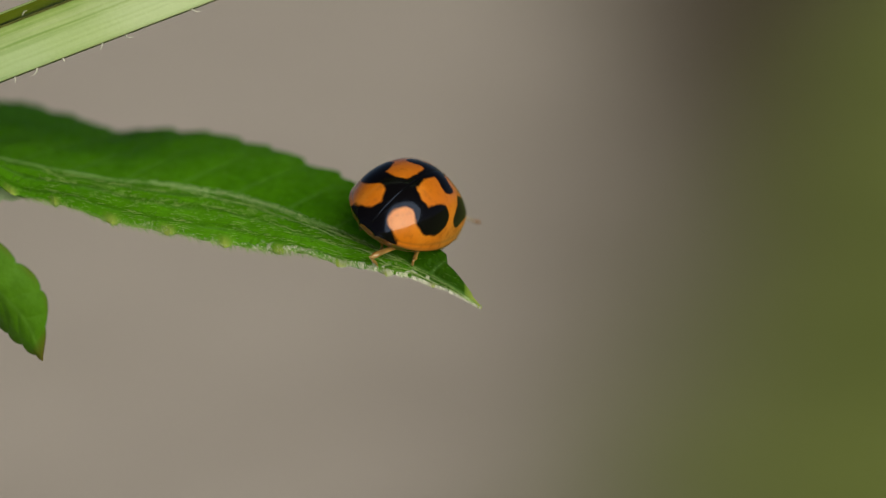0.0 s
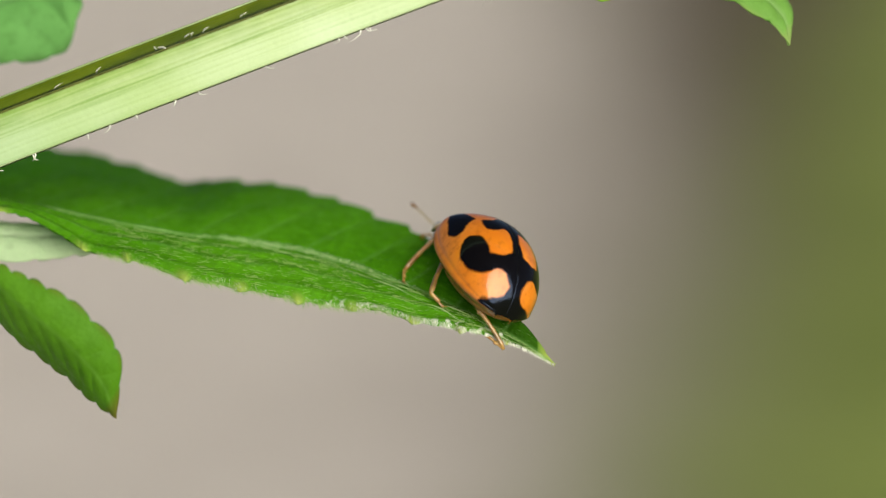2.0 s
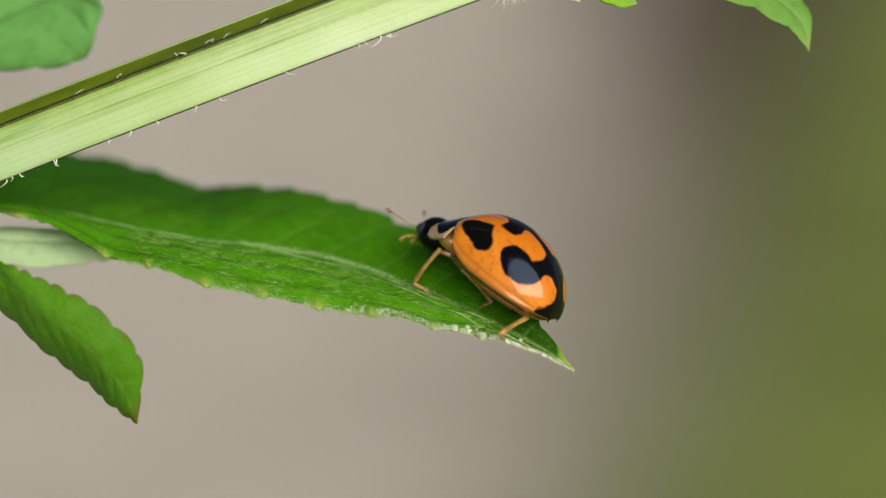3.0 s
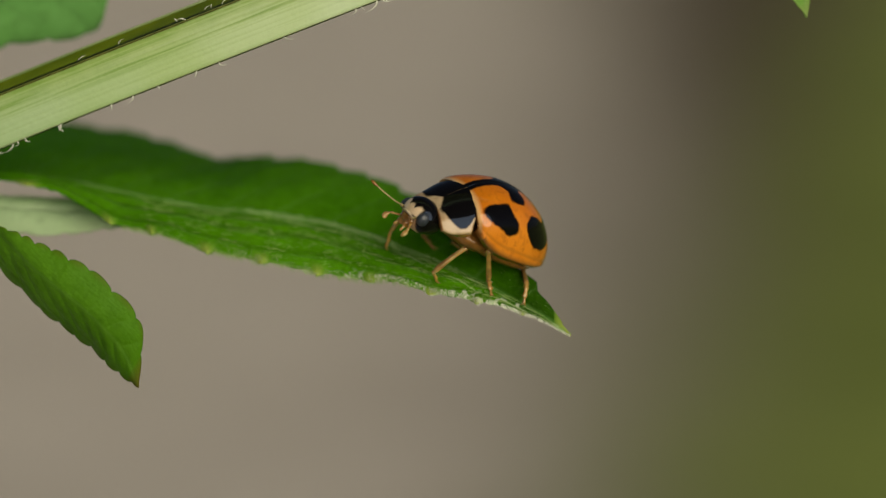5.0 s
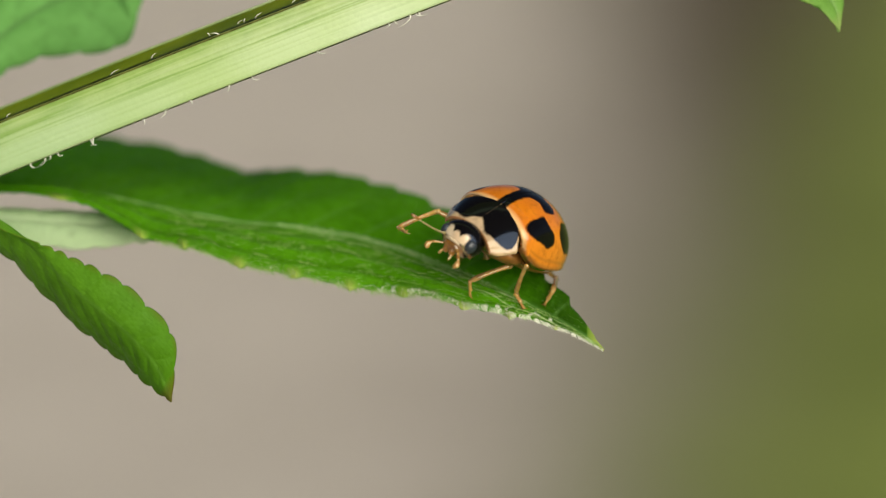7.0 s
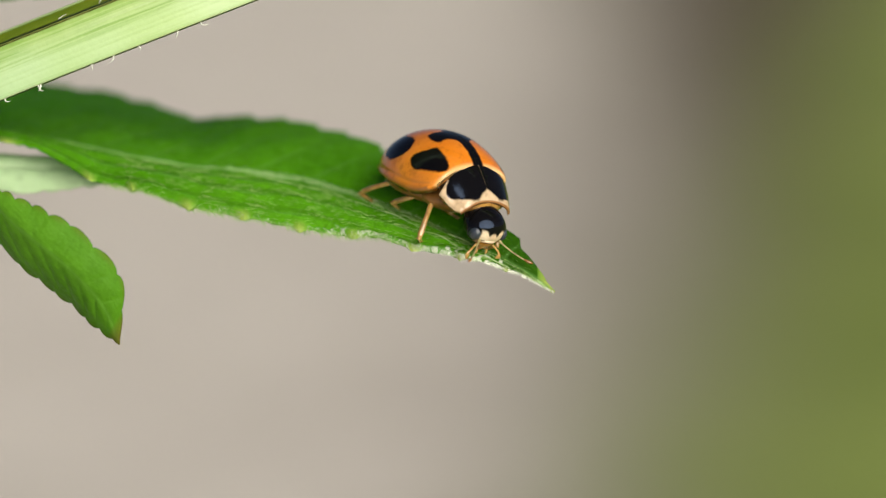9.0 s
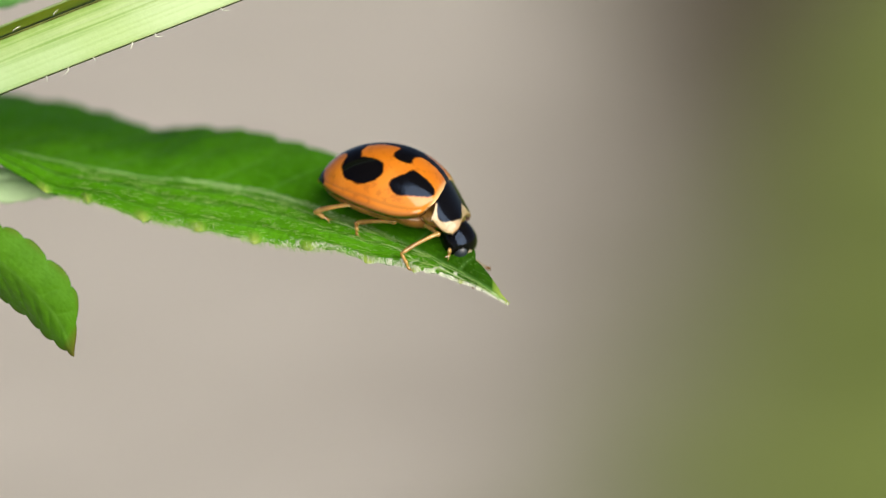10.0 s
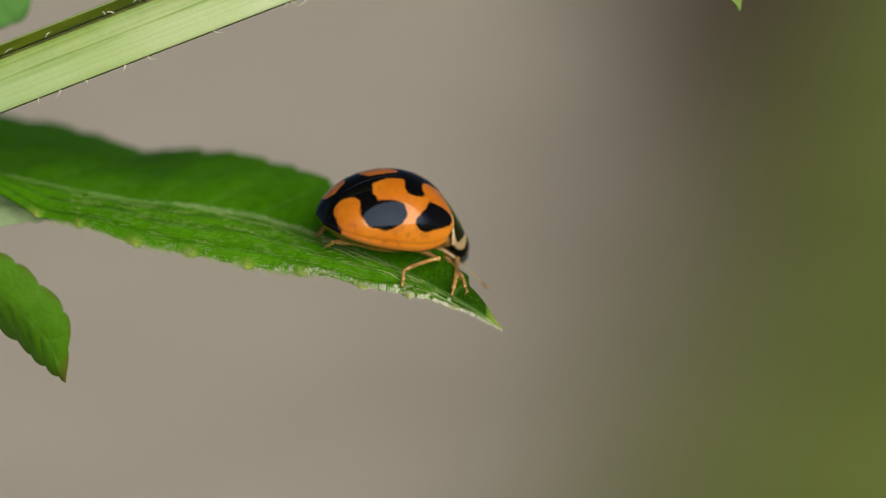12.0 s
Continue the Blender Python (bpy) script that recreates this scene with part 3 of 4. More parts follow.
def leaf_hairs():
    """Short pale hairs over the near half of the blade and a denser fringe on its margin."""
    rng = random.Random(8)
    nu, m, _ = GRID.shape
    out, down, fuzz = [], [], []
    for _ in range(1500):
        i = rng.randrange(int(nu * 0.15), nu - 3)
        j = rng.choice((rng.randrange(0, m // 2), rng.randrange(0, m // 2), rng.randrange(0, m - 1)))
        p = GRID[i, j]
        n_ = np.cross(GRID[i + 1, j] - p, GRID[i, min(j + 1, m - 1)] - GRID[i, max(j - 1, 0)])
        n_ /= np.linalg.norm(n_) + 1e-9
        t_ = GRID[i + 1, j] - p
        t_ /= np.linalg.norm(t_) + 1e-9
        down.append(hair(p, n_ * 0.6 + t_ * 0.9, t_ * 0.3, rng.uniform(0.06, 0.16), 0.0045))
    for _ in range(1500):
        # dashes of down that lie along the near half, in loose rows
        u = rng.uniform(0.30, 0.90)
        i = int(nu * u)
        row = rng.choice((0.12, 0.2, 0.34, 0.42, 0.55, 0.64, 0.78, 0.9)) + rng.gauss(0, 0.03)
        j = min(m // 2 - 1, max(1, int((1 - row) * (m // 2))))
        p = GRID[i, j]
        if noise.noise(Vector(p) * 1.6) < -0.1:
            continue
        n_ = np.cross(GRID[i + 1, j] - p, GRID[i, j + 1] - GRID[i, j - 1])
        n_ /= np.linalg.norm(n_) + 1e-9
        t_ = GRID[i + 1, j] - p
        t_ /= np.linalg.norm(t_) + 1e-9
        down.append(hair(p, n_ * 0.25 + t_, -n_ * 0.15, rng.uniform(0.10, 0.30), rng.uniform(0.006, 0.012)))
    for _ in range(380):
        # fuzz on the midrib
        u = rng.triangular(0.42, 0.80, 0.60)
        i = int(nu * u)
        p = GRID[i, m // 2] + (GRID[i, m // 2 + 2] - GRID[i, m // 2 - 2]) * rng.gauss(0, 0.16)
        n_ = np.cross(GRID[i + 1, m // 2] - GRID[i, m // 2], GRID[i, m // 2 + 1] - GRID[i, m // 2 - 1])
        n_ /= np.linalg.norm(n_) + 1e-9
        t_ = GRID[i + 1, m // 2] - GRID[i, m // 2]
        t_ /= np.linalg.norm(t_) + 1e-9
        fuzz.append(hair(p + n_ * 0.04, n_ * rng.uniform(0.3, 1) + t_ * rng.uniform(-0.2, 1.2), -n_ * 0.3, rng.uniform(0.08, 0.22), rng.uniform(0.006, 0.012)))
    for _ in range(3800):
        f = 0.34 + 0.66 * rng.random() ** 0.8
        i = min(nu - 3, int(nu * f))
        if noise.noise(Vector(GRID[i, 0]) * 6.0) < -0.45 + 0.5 * rng.random():
            continue
        p = GRID[i, 0] + (GRID[i, 1] - GRID[i, 0]) * rng.random() * 3
        away = GRID[i, 0] - GRID[i, 4]
        away /= np.linalg.norm(away) + 1e-9
        t_ = GRID[i + 1, 0] - GRID[i, 0]
        t_ /= np.linalg.norm(t_) + 1e-9
        tuft = out if rng.random() < (f - 0.38) * 1.8 else down
        tuft.append(hair(p, away + t_ * rng.uniform(-0.4, 0.7) + np.array((0, 0, rng.uniform(-0.8, 0.3))), t_ * rng.uniform(-0.3, 0.5), rng.uniform(0.04, 0.14), rng.uniform(0.004, 0.009)))
    for _ in range(620):
        i = int(nu * rng.uniform(0.26, 0.72))
        p = GRID[i, 0] + (GRID[i, 1] - GRID[i, 0]) * rng.random()
        away = GRID[i, 0] - GRID[i, 4]
        away /= np.linalg.norm(away) + 1e-9
        t_ = GRID[i + 1, 0] - GRID[i, 0]
        t_ /= np.linalg.norm(t_) + 1e-9
        down.append(hair(p, away + t_ * rng.uniform(-0.1, 0.6) + np.array((0, 0, rng.uniform(-0.5, 0.2))), t_ * 0.2, rng.uniform(0.1, 0.3), rng.uniform(0.006, 0.010)))
    hv, hf = joined(down)
    tagged(part("leaf_down", mesh("leaf_down", hv, hf, DOWN), main_leaf, "fine pale green down"), kind="stuff")
    hv, hf = joined(out)
    tagged(part("leaf_hair", mesh("leaf_hair", hv, hf, HAIR), main_leaf, "fine white fringe of hairs"), kind="stuff")
    hv, hf = joined(fuzz)
    tagged(part("midrib_hair", mesh("midrib_hair", hv, hf, FUZZ), main_leaf, "pale fuzz on the midrib"), kind="stuff")
    mid = GRID[:, m // 2]
    up = np.cross(np.gradient(mid, axis=0), GRID[:, m // 2 + 2] - GRID[:, m // 2 - 2])
    up /= np.linalg.norm(up, axis=1)[:, None] + 1e-9
    line = (mid + up * 0.01)[4:-6:3]
    radii = 0.06 + 0.02 * np.sin(np.arange(len(line)) * 1.7) * np.sin(np.arange(len(line)) * 0.61)
    radii *= np.linspace(1.0, 0.4, len(line))
    part("midrib", mesh("midrib", *tube(line, radii, 8), MIDRIB), main_leaf, "pale green raised midrib")
    # thin raised veins that leave the midrib and run out to the near margin
    marks = np.linspace(0, 1, nu)
    for us, ws in (((0.47, 0.60, 0.68, 0.75, 0.82, 0.9, 0.99), (0.06, 0.18, 0.31, 0.5, 0.74, 0.88, 0.95)),
                   ((0.60, 0.68, 0.74, 0.80, 0.88, 0.98), (0.10, 0.17, 0.23, 0.38, 0.44, 0.6))):
        line, radii = [], []
        for i in range(int(us[0] * nu), int(us[-1] * nu) - 2, 2):
            w = float(np.interp(marks[i], us, ws)) ** 1.11
            j = (1 - w) * (m // 2)
            k = int(j)
            q = GRID[i, k] * (1 - j + k) + GRID[i, k + 1] * (j - k)
            n_ = np.cross(GRID[i + 1, k] - GRID[i, k], GRID[i, k + 1] - GRID[i, k])
            n_ /= np.linalg.norm(n_) + 1e-9
            line.append(q + n_ * 0.004)
            radii.append(max(0.002, 0.012 + 0.026 * noise.noise(Vector(q) * 1.7 + Vector((len(us), 0, 0)))))
        part("vein", mesh("vein", *tube(line, radii, 6), VEIN), main_leaf, "thin pale raised vein")


leaf_hairs()


# ---- the beetle ----
beetle = new("ladybird")
tagged(beetle, "glossy orange ladybird with black markings standing on the leaf tip", "ladybird")
FRONT, BACK = 2.12, 2.28


def half_width(x):
    if x > 0.437:
        return 1.809 * math.sqrt(max(0.0, 1 - ((x - 0.437) / 3.414) ** 2.2))
    return 1.809 * max(0.0, 1 - ((0.437 - x) / (BACK + 0.457)) ** 2.177) ** 0.5


def crown(x):
    if x > 0.361:
        return 2.184 * math.sqrt(max(0.0, 1 - ((x - 0.361) / 2.474) ** 2))
    return 2.184 * max(0.0, 1 - ((0.361 - x) / (BACK + 0.361)) ** 1.883) ** 0.5


def rim_height(x):
    return 0.274 + 0.48 * max(0.0, (x - 0.5) / 1.6) ** 2 + 0.06 * max(0.0, (-1.2 - x) / 1.2) ** 2


def patch(p, q, corners, soft=0.0):
    """Signed distance of points from a patch with those corners, below zero inside; soft rounds the corners off."""
    if soft:
        ring = [(0.0, 0.0)] + [(soft * math.cos(k), soft * math.sin(k)) for k in np.arange(8) * math.pi / 4]
        return sum(patch(p + a, q + b, corners) for a, b in ring) / len(ring)
    best, inside = np.full(np.shape(p), 1e9), np.zeros(np.shape(p), bool)
    for (ax, ay), (bx, by) in zip(corners, corners[1:] + corners[:1]):
        vx, vy = bx - ax, by - ay
        t = np.clip(((p - ax) * vx + (q - ay) * vy) / (vx * vx + vy * vy), 0, 1)
        best = np.minimum(best, np.hypot(p - ax - t * vx, q - ay - t * vy))
        if ay != by:
            inside ^= ((ay > q) != (by > q)) & (p < ax + (q - ay) / (by - ay) * vx)
    return np.where(inside, -best, best)


SHOULDER_SPOT = [(0.15, 1.27), (0.50, 1.13), (0.90, 1.13), (1.27, 1.07), (1.48, 1.45), (1.85, 1.80), (1.82, 2.10), (1.42, 2.28), (1.10, 2.06), (0.68, 1.86), (0.32, 1.64)]
FLANK_SPOT = [(3.84, 1.12), (3.60, 0.97), (2.95, 1.05), (2.36, 1.20), (2.13, 1.66), (2.32, 2.0), (2.80, 2.20), (3.42, 1.87), (3.80, 1.36)]
REAR_BAND = [(3.10, 0), (3.18, 0.30), (3.32, 0.60), (3.16, 1.05), (3.60, 1.25), (3.85, 1.12), (3.79, 0.75), (3.97, 0.46), (4.40, 0.25), (4.40, 0)]
FRONT_BAND = [(1.10, 0), (1.22, 0.27), (1.42, 0.50), (1.44, 0.75), (1.36, 0.98), (1.68, 1.03), (2.16, 0.94), (2.12, 0.6), (2.03, 0.28), (2.1, 0)]
APEX = [(4.30, 0), (4.45, 0.24), (4.84, 0.40), (4.70, 0.92), (4.42, 1.38), (4.50, 1.75), (5.0, 2.3), (6.2, 2.3), (6.2, 0)]


def wing_mark(p, q):
    """Below zero inside the black markings; p runs along the seam from front to apex, q from the seam to the rim, in millimetres."""
    d = q - 0.225 + 0.06 * np.exp(-((p - 2.6) / 0.3) ** 2)
    for corners in (SHOULDER_SPOT, FLANK_SPOT, REAR_BAND, FRONT_BAND, APEX):
        e = patch(p, q, corners, 0.13)
        h = np.maximum(0.0, 0.14 - np.abs(d - e)) / 0.14
        d = np.minimum(d, e) - h * h * 0.035
    return d


def build_elytron(sign):
    """One wing case, from its rounded shoulder to the apex."""
    nx, nq = 130, 64
    xs = [FRONT - (FRONT + BACK - 0.02) * math.sin(i / nx * math.pi / 2) for i in range(nx + 1)]
    run = [0.0]
    for a, b in zip(xs, xs[1:]):
        run.append(run[-1] + math.hypot(b - a, crown(b) - crown(a)))
    verts, marks, pale, hem = [], [], [], []
    for x, p in zip(xs, run):
        w, h, low = half_width(x), crown(x), rim_height(x)
        low = min(low, 0.8 * h)
        arc, last = 0.0, None
        for j in range(nq + 1):
            a = math.pi / 2 * j / nq
            y = w * math.sin(a) ** 0.95
            z = low + (h - low) * (math.cos(a) ** 0.913 if j < nq else 0.0)
            if last is not None:
                arc += math.hypot(y - last[0], z - last[1])
            last = (y, z)
            seam = 0.005 * math.exp(-((arc / 0.03) ** 2))
            k = (j - nq) * 48 / nq
            flare = 0.03 * min(1.0, w) * math.exp(-(k / 1.6) ** 2) - 0.006 * math.exp(-((k + 3) / 1.0) ** 2)
            shoulder = 0.24 * max(0.0, (j / nq - 0.55) / 0.45) ** 2 * math.exp(-p / 0.55)
            tuck = 1 - 0.11 * math.exp(-p / 0.2)
            verts.append((x - shoulder, sign * ((y + flare) * tuck + 0.001), low + (z - low) * tuck - seam))
            marks.append((p, arc))
            pale.append(max(0.0, 1 - p / 0.2))
            hem.append(max(max(0.0, 1 + k / 2.5), 0.4 * math.exp(-((k + 4) / 0.9) ** 2)) * (1.0 if p > 0.4 else 0.0))
    marks = wing_mark(*np.array(marks).T).tolist()
    n = nq + 1
    outer = len(verts)
    # inner skin and the inturned rim
    for i in range(nx + 1):
        for j in range(n):
            x, y, z = verts[i * n + j]
            k = 0.94 if j < n - 1 else 0.88
            verts.append((x * 0.985, y * k if abs(y) > 0.05 else y, z * 0.94 - (0.05 if j < n - 1 else 0.16)))
            marks.append(0.5)
    faces = []
    for i in range(nx):
        for j in range(nq):
            a = i * n + j
            f = (a, a + n, a + n + 1, a + 1)
            g = tuple(outer + k for k in f)
            faces.append(f[::-1] if sign < 0 else f)
            faces.append(g if sign < 0 else g[::-1])
        for j in (0, nq):
            a = i * n + j
            f = (a, a + n, outer + a + n, outer + a)
            faces.append(f if (j == 0) == (sign < 0) else f[::-1])
    for j in range(nq):
        faces.append((j, j + 1, outer + j + 1, outer + j))
        a = nx * n + j
        faces.append((a, outer + a, outer + a + 1, a + 1))
    return part("elytron", mesh("elytron", verts, faces, SHELL, {"mark": marks, "pale": pale + [0.0] * len(pale), "hem": hem + [1.0] * len(hem)}), beetle, "glossy orange wing case with black blotches")


for sign in (1, -1):
    build_elytron(sign)


SHIELD_BLACK = [(0.76, -1), (0.81, 5), (0.90, 16), (0.965, 24), (0.95, 36), (0.85, 49), (0.74, 61), (0.58, 72), (0.42, 79), (0.24, 79), (0.12, 73), (0.06, 60), (-0.1, 57), (-0.1, -1)]


def shield_mark(s, a):
    """Black with a pale notch in the middle of the front and pale flanks; s from rear to front, a degrees from the middle."""
    return patch(s * 1.4, a * 0.026, [(u * 1.4, v * 0.026) for u, v in SHIELD_BLACK], 0.05)


def build_pronotum():
    """A shield that carries the wing cases' curve on, steeply down towards the head."""
    nx, ny = 44, 72
    verts, marks, hem = [], [], []
    for layer in (0, 1):
        for i in range(nx + 1):
            s = i / nx
            top = 1.60 - 0.96 * s ** 1.2
            flank = 0.52 - 0.58 * s + 0.26 * s ** 5
            w = 1.44 - 0.40 * s ** 1.3
            for j in range(ny + 1):
                a = (j / ny * 2 - 1) * math.pi / 2
                side = abs(math.sin(a))
                x = (1.94 + 0.20 * side ** 2) * (1 - s) + (2.98 + 0.10 * side ** 2 - 0.16 * side ** 12) * s
                z = flank + (top - flank) * abs(math.cos(a)) ** 1.05
                lip = 0.07 * math.exp(-((1 - s) / 0.06) ** 2) + 0.05 * math.exp(-(s / 0.04) ** 2)
                k = 1.0 if layer == 0 else 0.93
                flat = 1 + 0.05 * math.exp(-((1 - side) / 0.02) ** 2)
                verts.append((x, w * math.sin(a) * k * flat, (z - lip) - 0.09 * layer))
                marks.append((s, abs(math.degrees(a))))
                hem.append(1.0 if layer or s > 0.985 else 0.0)
    n = ny + 1
    o = (nx + 1) * n
    marks = shield_mark(*np.array(marks[:o]).T).tolist() + [0.5] * o
    faces = []
    for i in range(nx):
        for j in range(ny):
            a = i * n + j
            faces.append((a, a + n, a + n + 1, a + 1))
            faces.append((o + a, o + a + 1, o + a + n + 1, o + a + n))
        for j in (0, ny):
            a = i * n + j
            faces.append((a, o + a, o + a + n, a + n) if j == 0 else (a, a + n, o + a + n, o + a))
    for j in range(ny):
        for i in (0, nx):
            a = i * n + j
            faces.append((a, a + 1, o + a + 1, o + a) if i == 0 else (a, o + a, o + a + 1, a + 1))
    part("pronotum", mesh("pronotum", verts, faces, SHIELD, {"mark": marks, "hem": hem}), beetle, "black shield with cream side patches and front notch")


build_pronotum()


def face_mark(x, y, z):
    """A pale band between the eyes with dark prongs from the black crown; below it the brown mouth plate."""
    b = abs(y)
    top = 0.30 - 0.12 * math.exp(-((b - 0.15) / 0.05) ** 2) + 0.04 * math.exp(-((b - 0.32) / 0.08) ** 2)
    gap = abs(z + 0.04) - 0.025
    band = max(b - 0.46 + 0.1 * max(0.0, z), 0.05 - x, z - top, -0.5 - z)
    return -max(band, -gap)


NECK = (2.90, 0.25)              # where the head turns, forward and up
SKULL = np.array((0.26, 0.0, -0.20))


def build_head():
    def at(shape):
        return [np.array(p) + SKULL for p in shape[0]], shape[1]

    v, f = ball(0, 0, 0, 0.58, 0.76, 0.60, 96, 72)
    tan = [0.9 if p[2] < -0.04 else 0.25 * max(0.0, 1 - abs(p[1]) / 0.12) for p in v]
    marks = [face_mark(*p) for p in v]
    v = [(x if x > 0 else x * 1.6, y, z) for x, y, z in v]     # drawn out to the nape
    head = part("head", mesh("head", *at((v, f)), FACE, {"mark": marks, "hem": tan}), beetle, "black head with cream face band")
    for s in (1, -1):
        part("eye", mesh("eye", *at(ball(0.25, 0.53 * s, 0.03, 0.25, 0.20, 0.25, 28, 18)), EYE), head, "shiny black eye")
        pts = spline([(0.50, 0.40 * s, -0.04), (0.80, 0.64 * s, -0.03), (1.18, 0.96 * s, 0.04), (1.50, 1.34 * s, 0.13)], 24)
        radii = [0.05 if i < 3 else 0.024 + 0.007 * (i % 2) for i in range(19)] + [0.04, 0.058, 0.062, 0.055, 0.02]
        feeler = mesh("antenna", *at(tube(pts, radii, 8)), FEELER)
        feeler.materials.append(AMBER)
        for face in feeler.polygons:
            if face.index >= 8 * 18:
                face.material_index = 1
        part("antenna", feeler, head, "thin tan antenna with thickened brown club")
        palp = joined([tube(spline([(0.40, 0.24 * s, -0.30), (0.56, 0.46 * s, -0.40), (0.68, 0.60 * s, -0.46)], 8), [0.035, 0.045, 0.045, 0.04, 0.036, 0.045, 0.048, 0.035], 8),
                       tube(spline([(0.66, 0.59 * s, -0.45), (0.76, 0.66 * s, -0.58), (0.80, 0.60 * s, -0.74)], 8), [0.03, 0.05, 0.07, 0.09, 0.10, 0.10, 0.085, 0.04], 10, 0.55),
                       tube(spline([(0.42, 0.12 * s, -0.40), (0.56, 0.20 * s, -0.56), (0.62, 0.22 * s, -0.70)], 6), [0.04, 0.045, 0.04, 0.045, 0.05, 0.02], 6)])
        part("palp", mesh("palp", *at(palp), LEG), head, "amber mouth feeler")
        part("jaw", mesh("jaw", *at(ball(0.46, 0.12 * s, -0.42, 0.14, 0.13, 0.17, 16, 10)), AMBER), head, "glossy brown jaw")
    band = tube(spline([(0.40, -0.42, -0.12), (0.53, -0.2, -0.06), (0.58, 0, -0.04), (0.53, 0.2, -0.06), (0.40, 0.42, -0.12)], 14), [0.03] + [0.05] * 12 + [0.03], 8)
    part("brow_plate", mesh("brow_plate", *at(band), CREAM), head, "cream plate above the mouth")
    part("mouth", mesh("mouth", *at(ball(0.42, 0, -0.26, 0.20, 0.36, 0.22)), AMBER), head, "glossy brown upper lip")
    head.matrix_basis = pose(NECK[0] * MM, 0, NECK[1] * MM)
    return head


head = build_head()

v, f = joined([ball(-0.10, 0, 0.10, 1.95, 1.52, 0.46, 36, 16), ball(1.2, 0, 0.12, 1.0, 1.3, 0.46, 32, 14)])
part("belly", mesh("belly", v, f, BELLY), beetle, "dark amber underside")
part("thorax", mesh("thorax", *ball(2.15, 0, 0.40, 0.85, 1.30, 0.50, 36, 18), AMBER_PALE), beetle, "pale amber flank below the shield")

THIGH, SHIN, TARSUS = 1.15, 1.46, 0.72


def build_leg():
    """A jointed leg in three pieces, each of which lies along x from its own joint."""
    thigh = tube(spline([(0, 0, 0), (THIGH * 0.5, 0, 0.05), (THIGH, 0, 0)], 12), [0.10, 0.12, 0.14, 0.15, 0.155, 0.152, 0.145, 0.135, 0.125, 0.115, 0.10, 0.06], 14, 0.72)
    leg = part("leg", mesh("leg", *thigh, LEG), beetle, "amber jointed leg")
    shin = tube(spline([(0, 0, 0), (0.2, 0, 0.03), (SHIN * 0.6, 0, 0.045), (SHIN, 0, 0)], 14), [0.07, 0.10, 0.108, 0.104, 0.098, 0.092, 0.088, 0.088, 0.092, 0.098, 0.106, 0.11, 0.10, 0.05], 12, 0.8)
    spurs = [hair((SHIN - 0.05, 0.06 * s, -0.03), (0.8, 0.5 * s, -0.3), (0, 0, 0), 0.12, 0.018) for s in (1, -1)]
    shin = part("shin", mesh("shin", *joined([shin, ball(0, 0, 0, 0.115, 0.1, 0.1, 12, 8)] + spurs), LEG), leg)
    foot = joined([tube([(-0.04, 0, 0), (0.05, 0, 0), (0.14, 0, 0), (0.20, 0, 0), (0.27, 0, 0), (0.36, 0, -0.01), (0.42, 0, 0)], [0.05, 0.072, 0.078, 0.064, 0.082, 0.088, 0.045], 12, 0.8),
                   tube([(0.36, 0, 0), (0.48, 0, 0.02), (0.60, 0, 0.01), (0.64, 0, 0)], [0.045, 0.05, 0.06, 0.035], 8),
                   hair((0.62, 0.02, 0), (0.6, 0.7, 0), (0, -0.35, -0.5), 0.15, 0.026), hair((0.62, -0.02, 0), (0.6, -0.7, 0), (0, 0.35, -0.5), 0.15, 0.026)])
    return leg, shin, part("foot", mesh("foot", *foot, LEG), leg)


LEGS = {key + side: build_leg() for side in "LR" for key in "FMH"}
HIPS = {"F": (1.60, 0.62, 0.0), "M": (0.50, 0.75, -0.05), "H": (-0.60, 0.75, -0.05)}
REST = {"F": (2.75, 1.75, -1.5), "M": (0.75, 1.7, -1.5), "H": (-0.8, 1.1, -1.5)}   # where a foot stands when it is not told where
LOOSE = {"F": (2.35, 1.45, -0.05, 3.0, 2.1, -0.7), "M": (1.10, 1.58, -0.05, 1.1, 2.5, -0.6), "H": (-0.95, 1.50, -0.05, -1.2, 2.4, -0.6)}   # knee, and where the ankle points
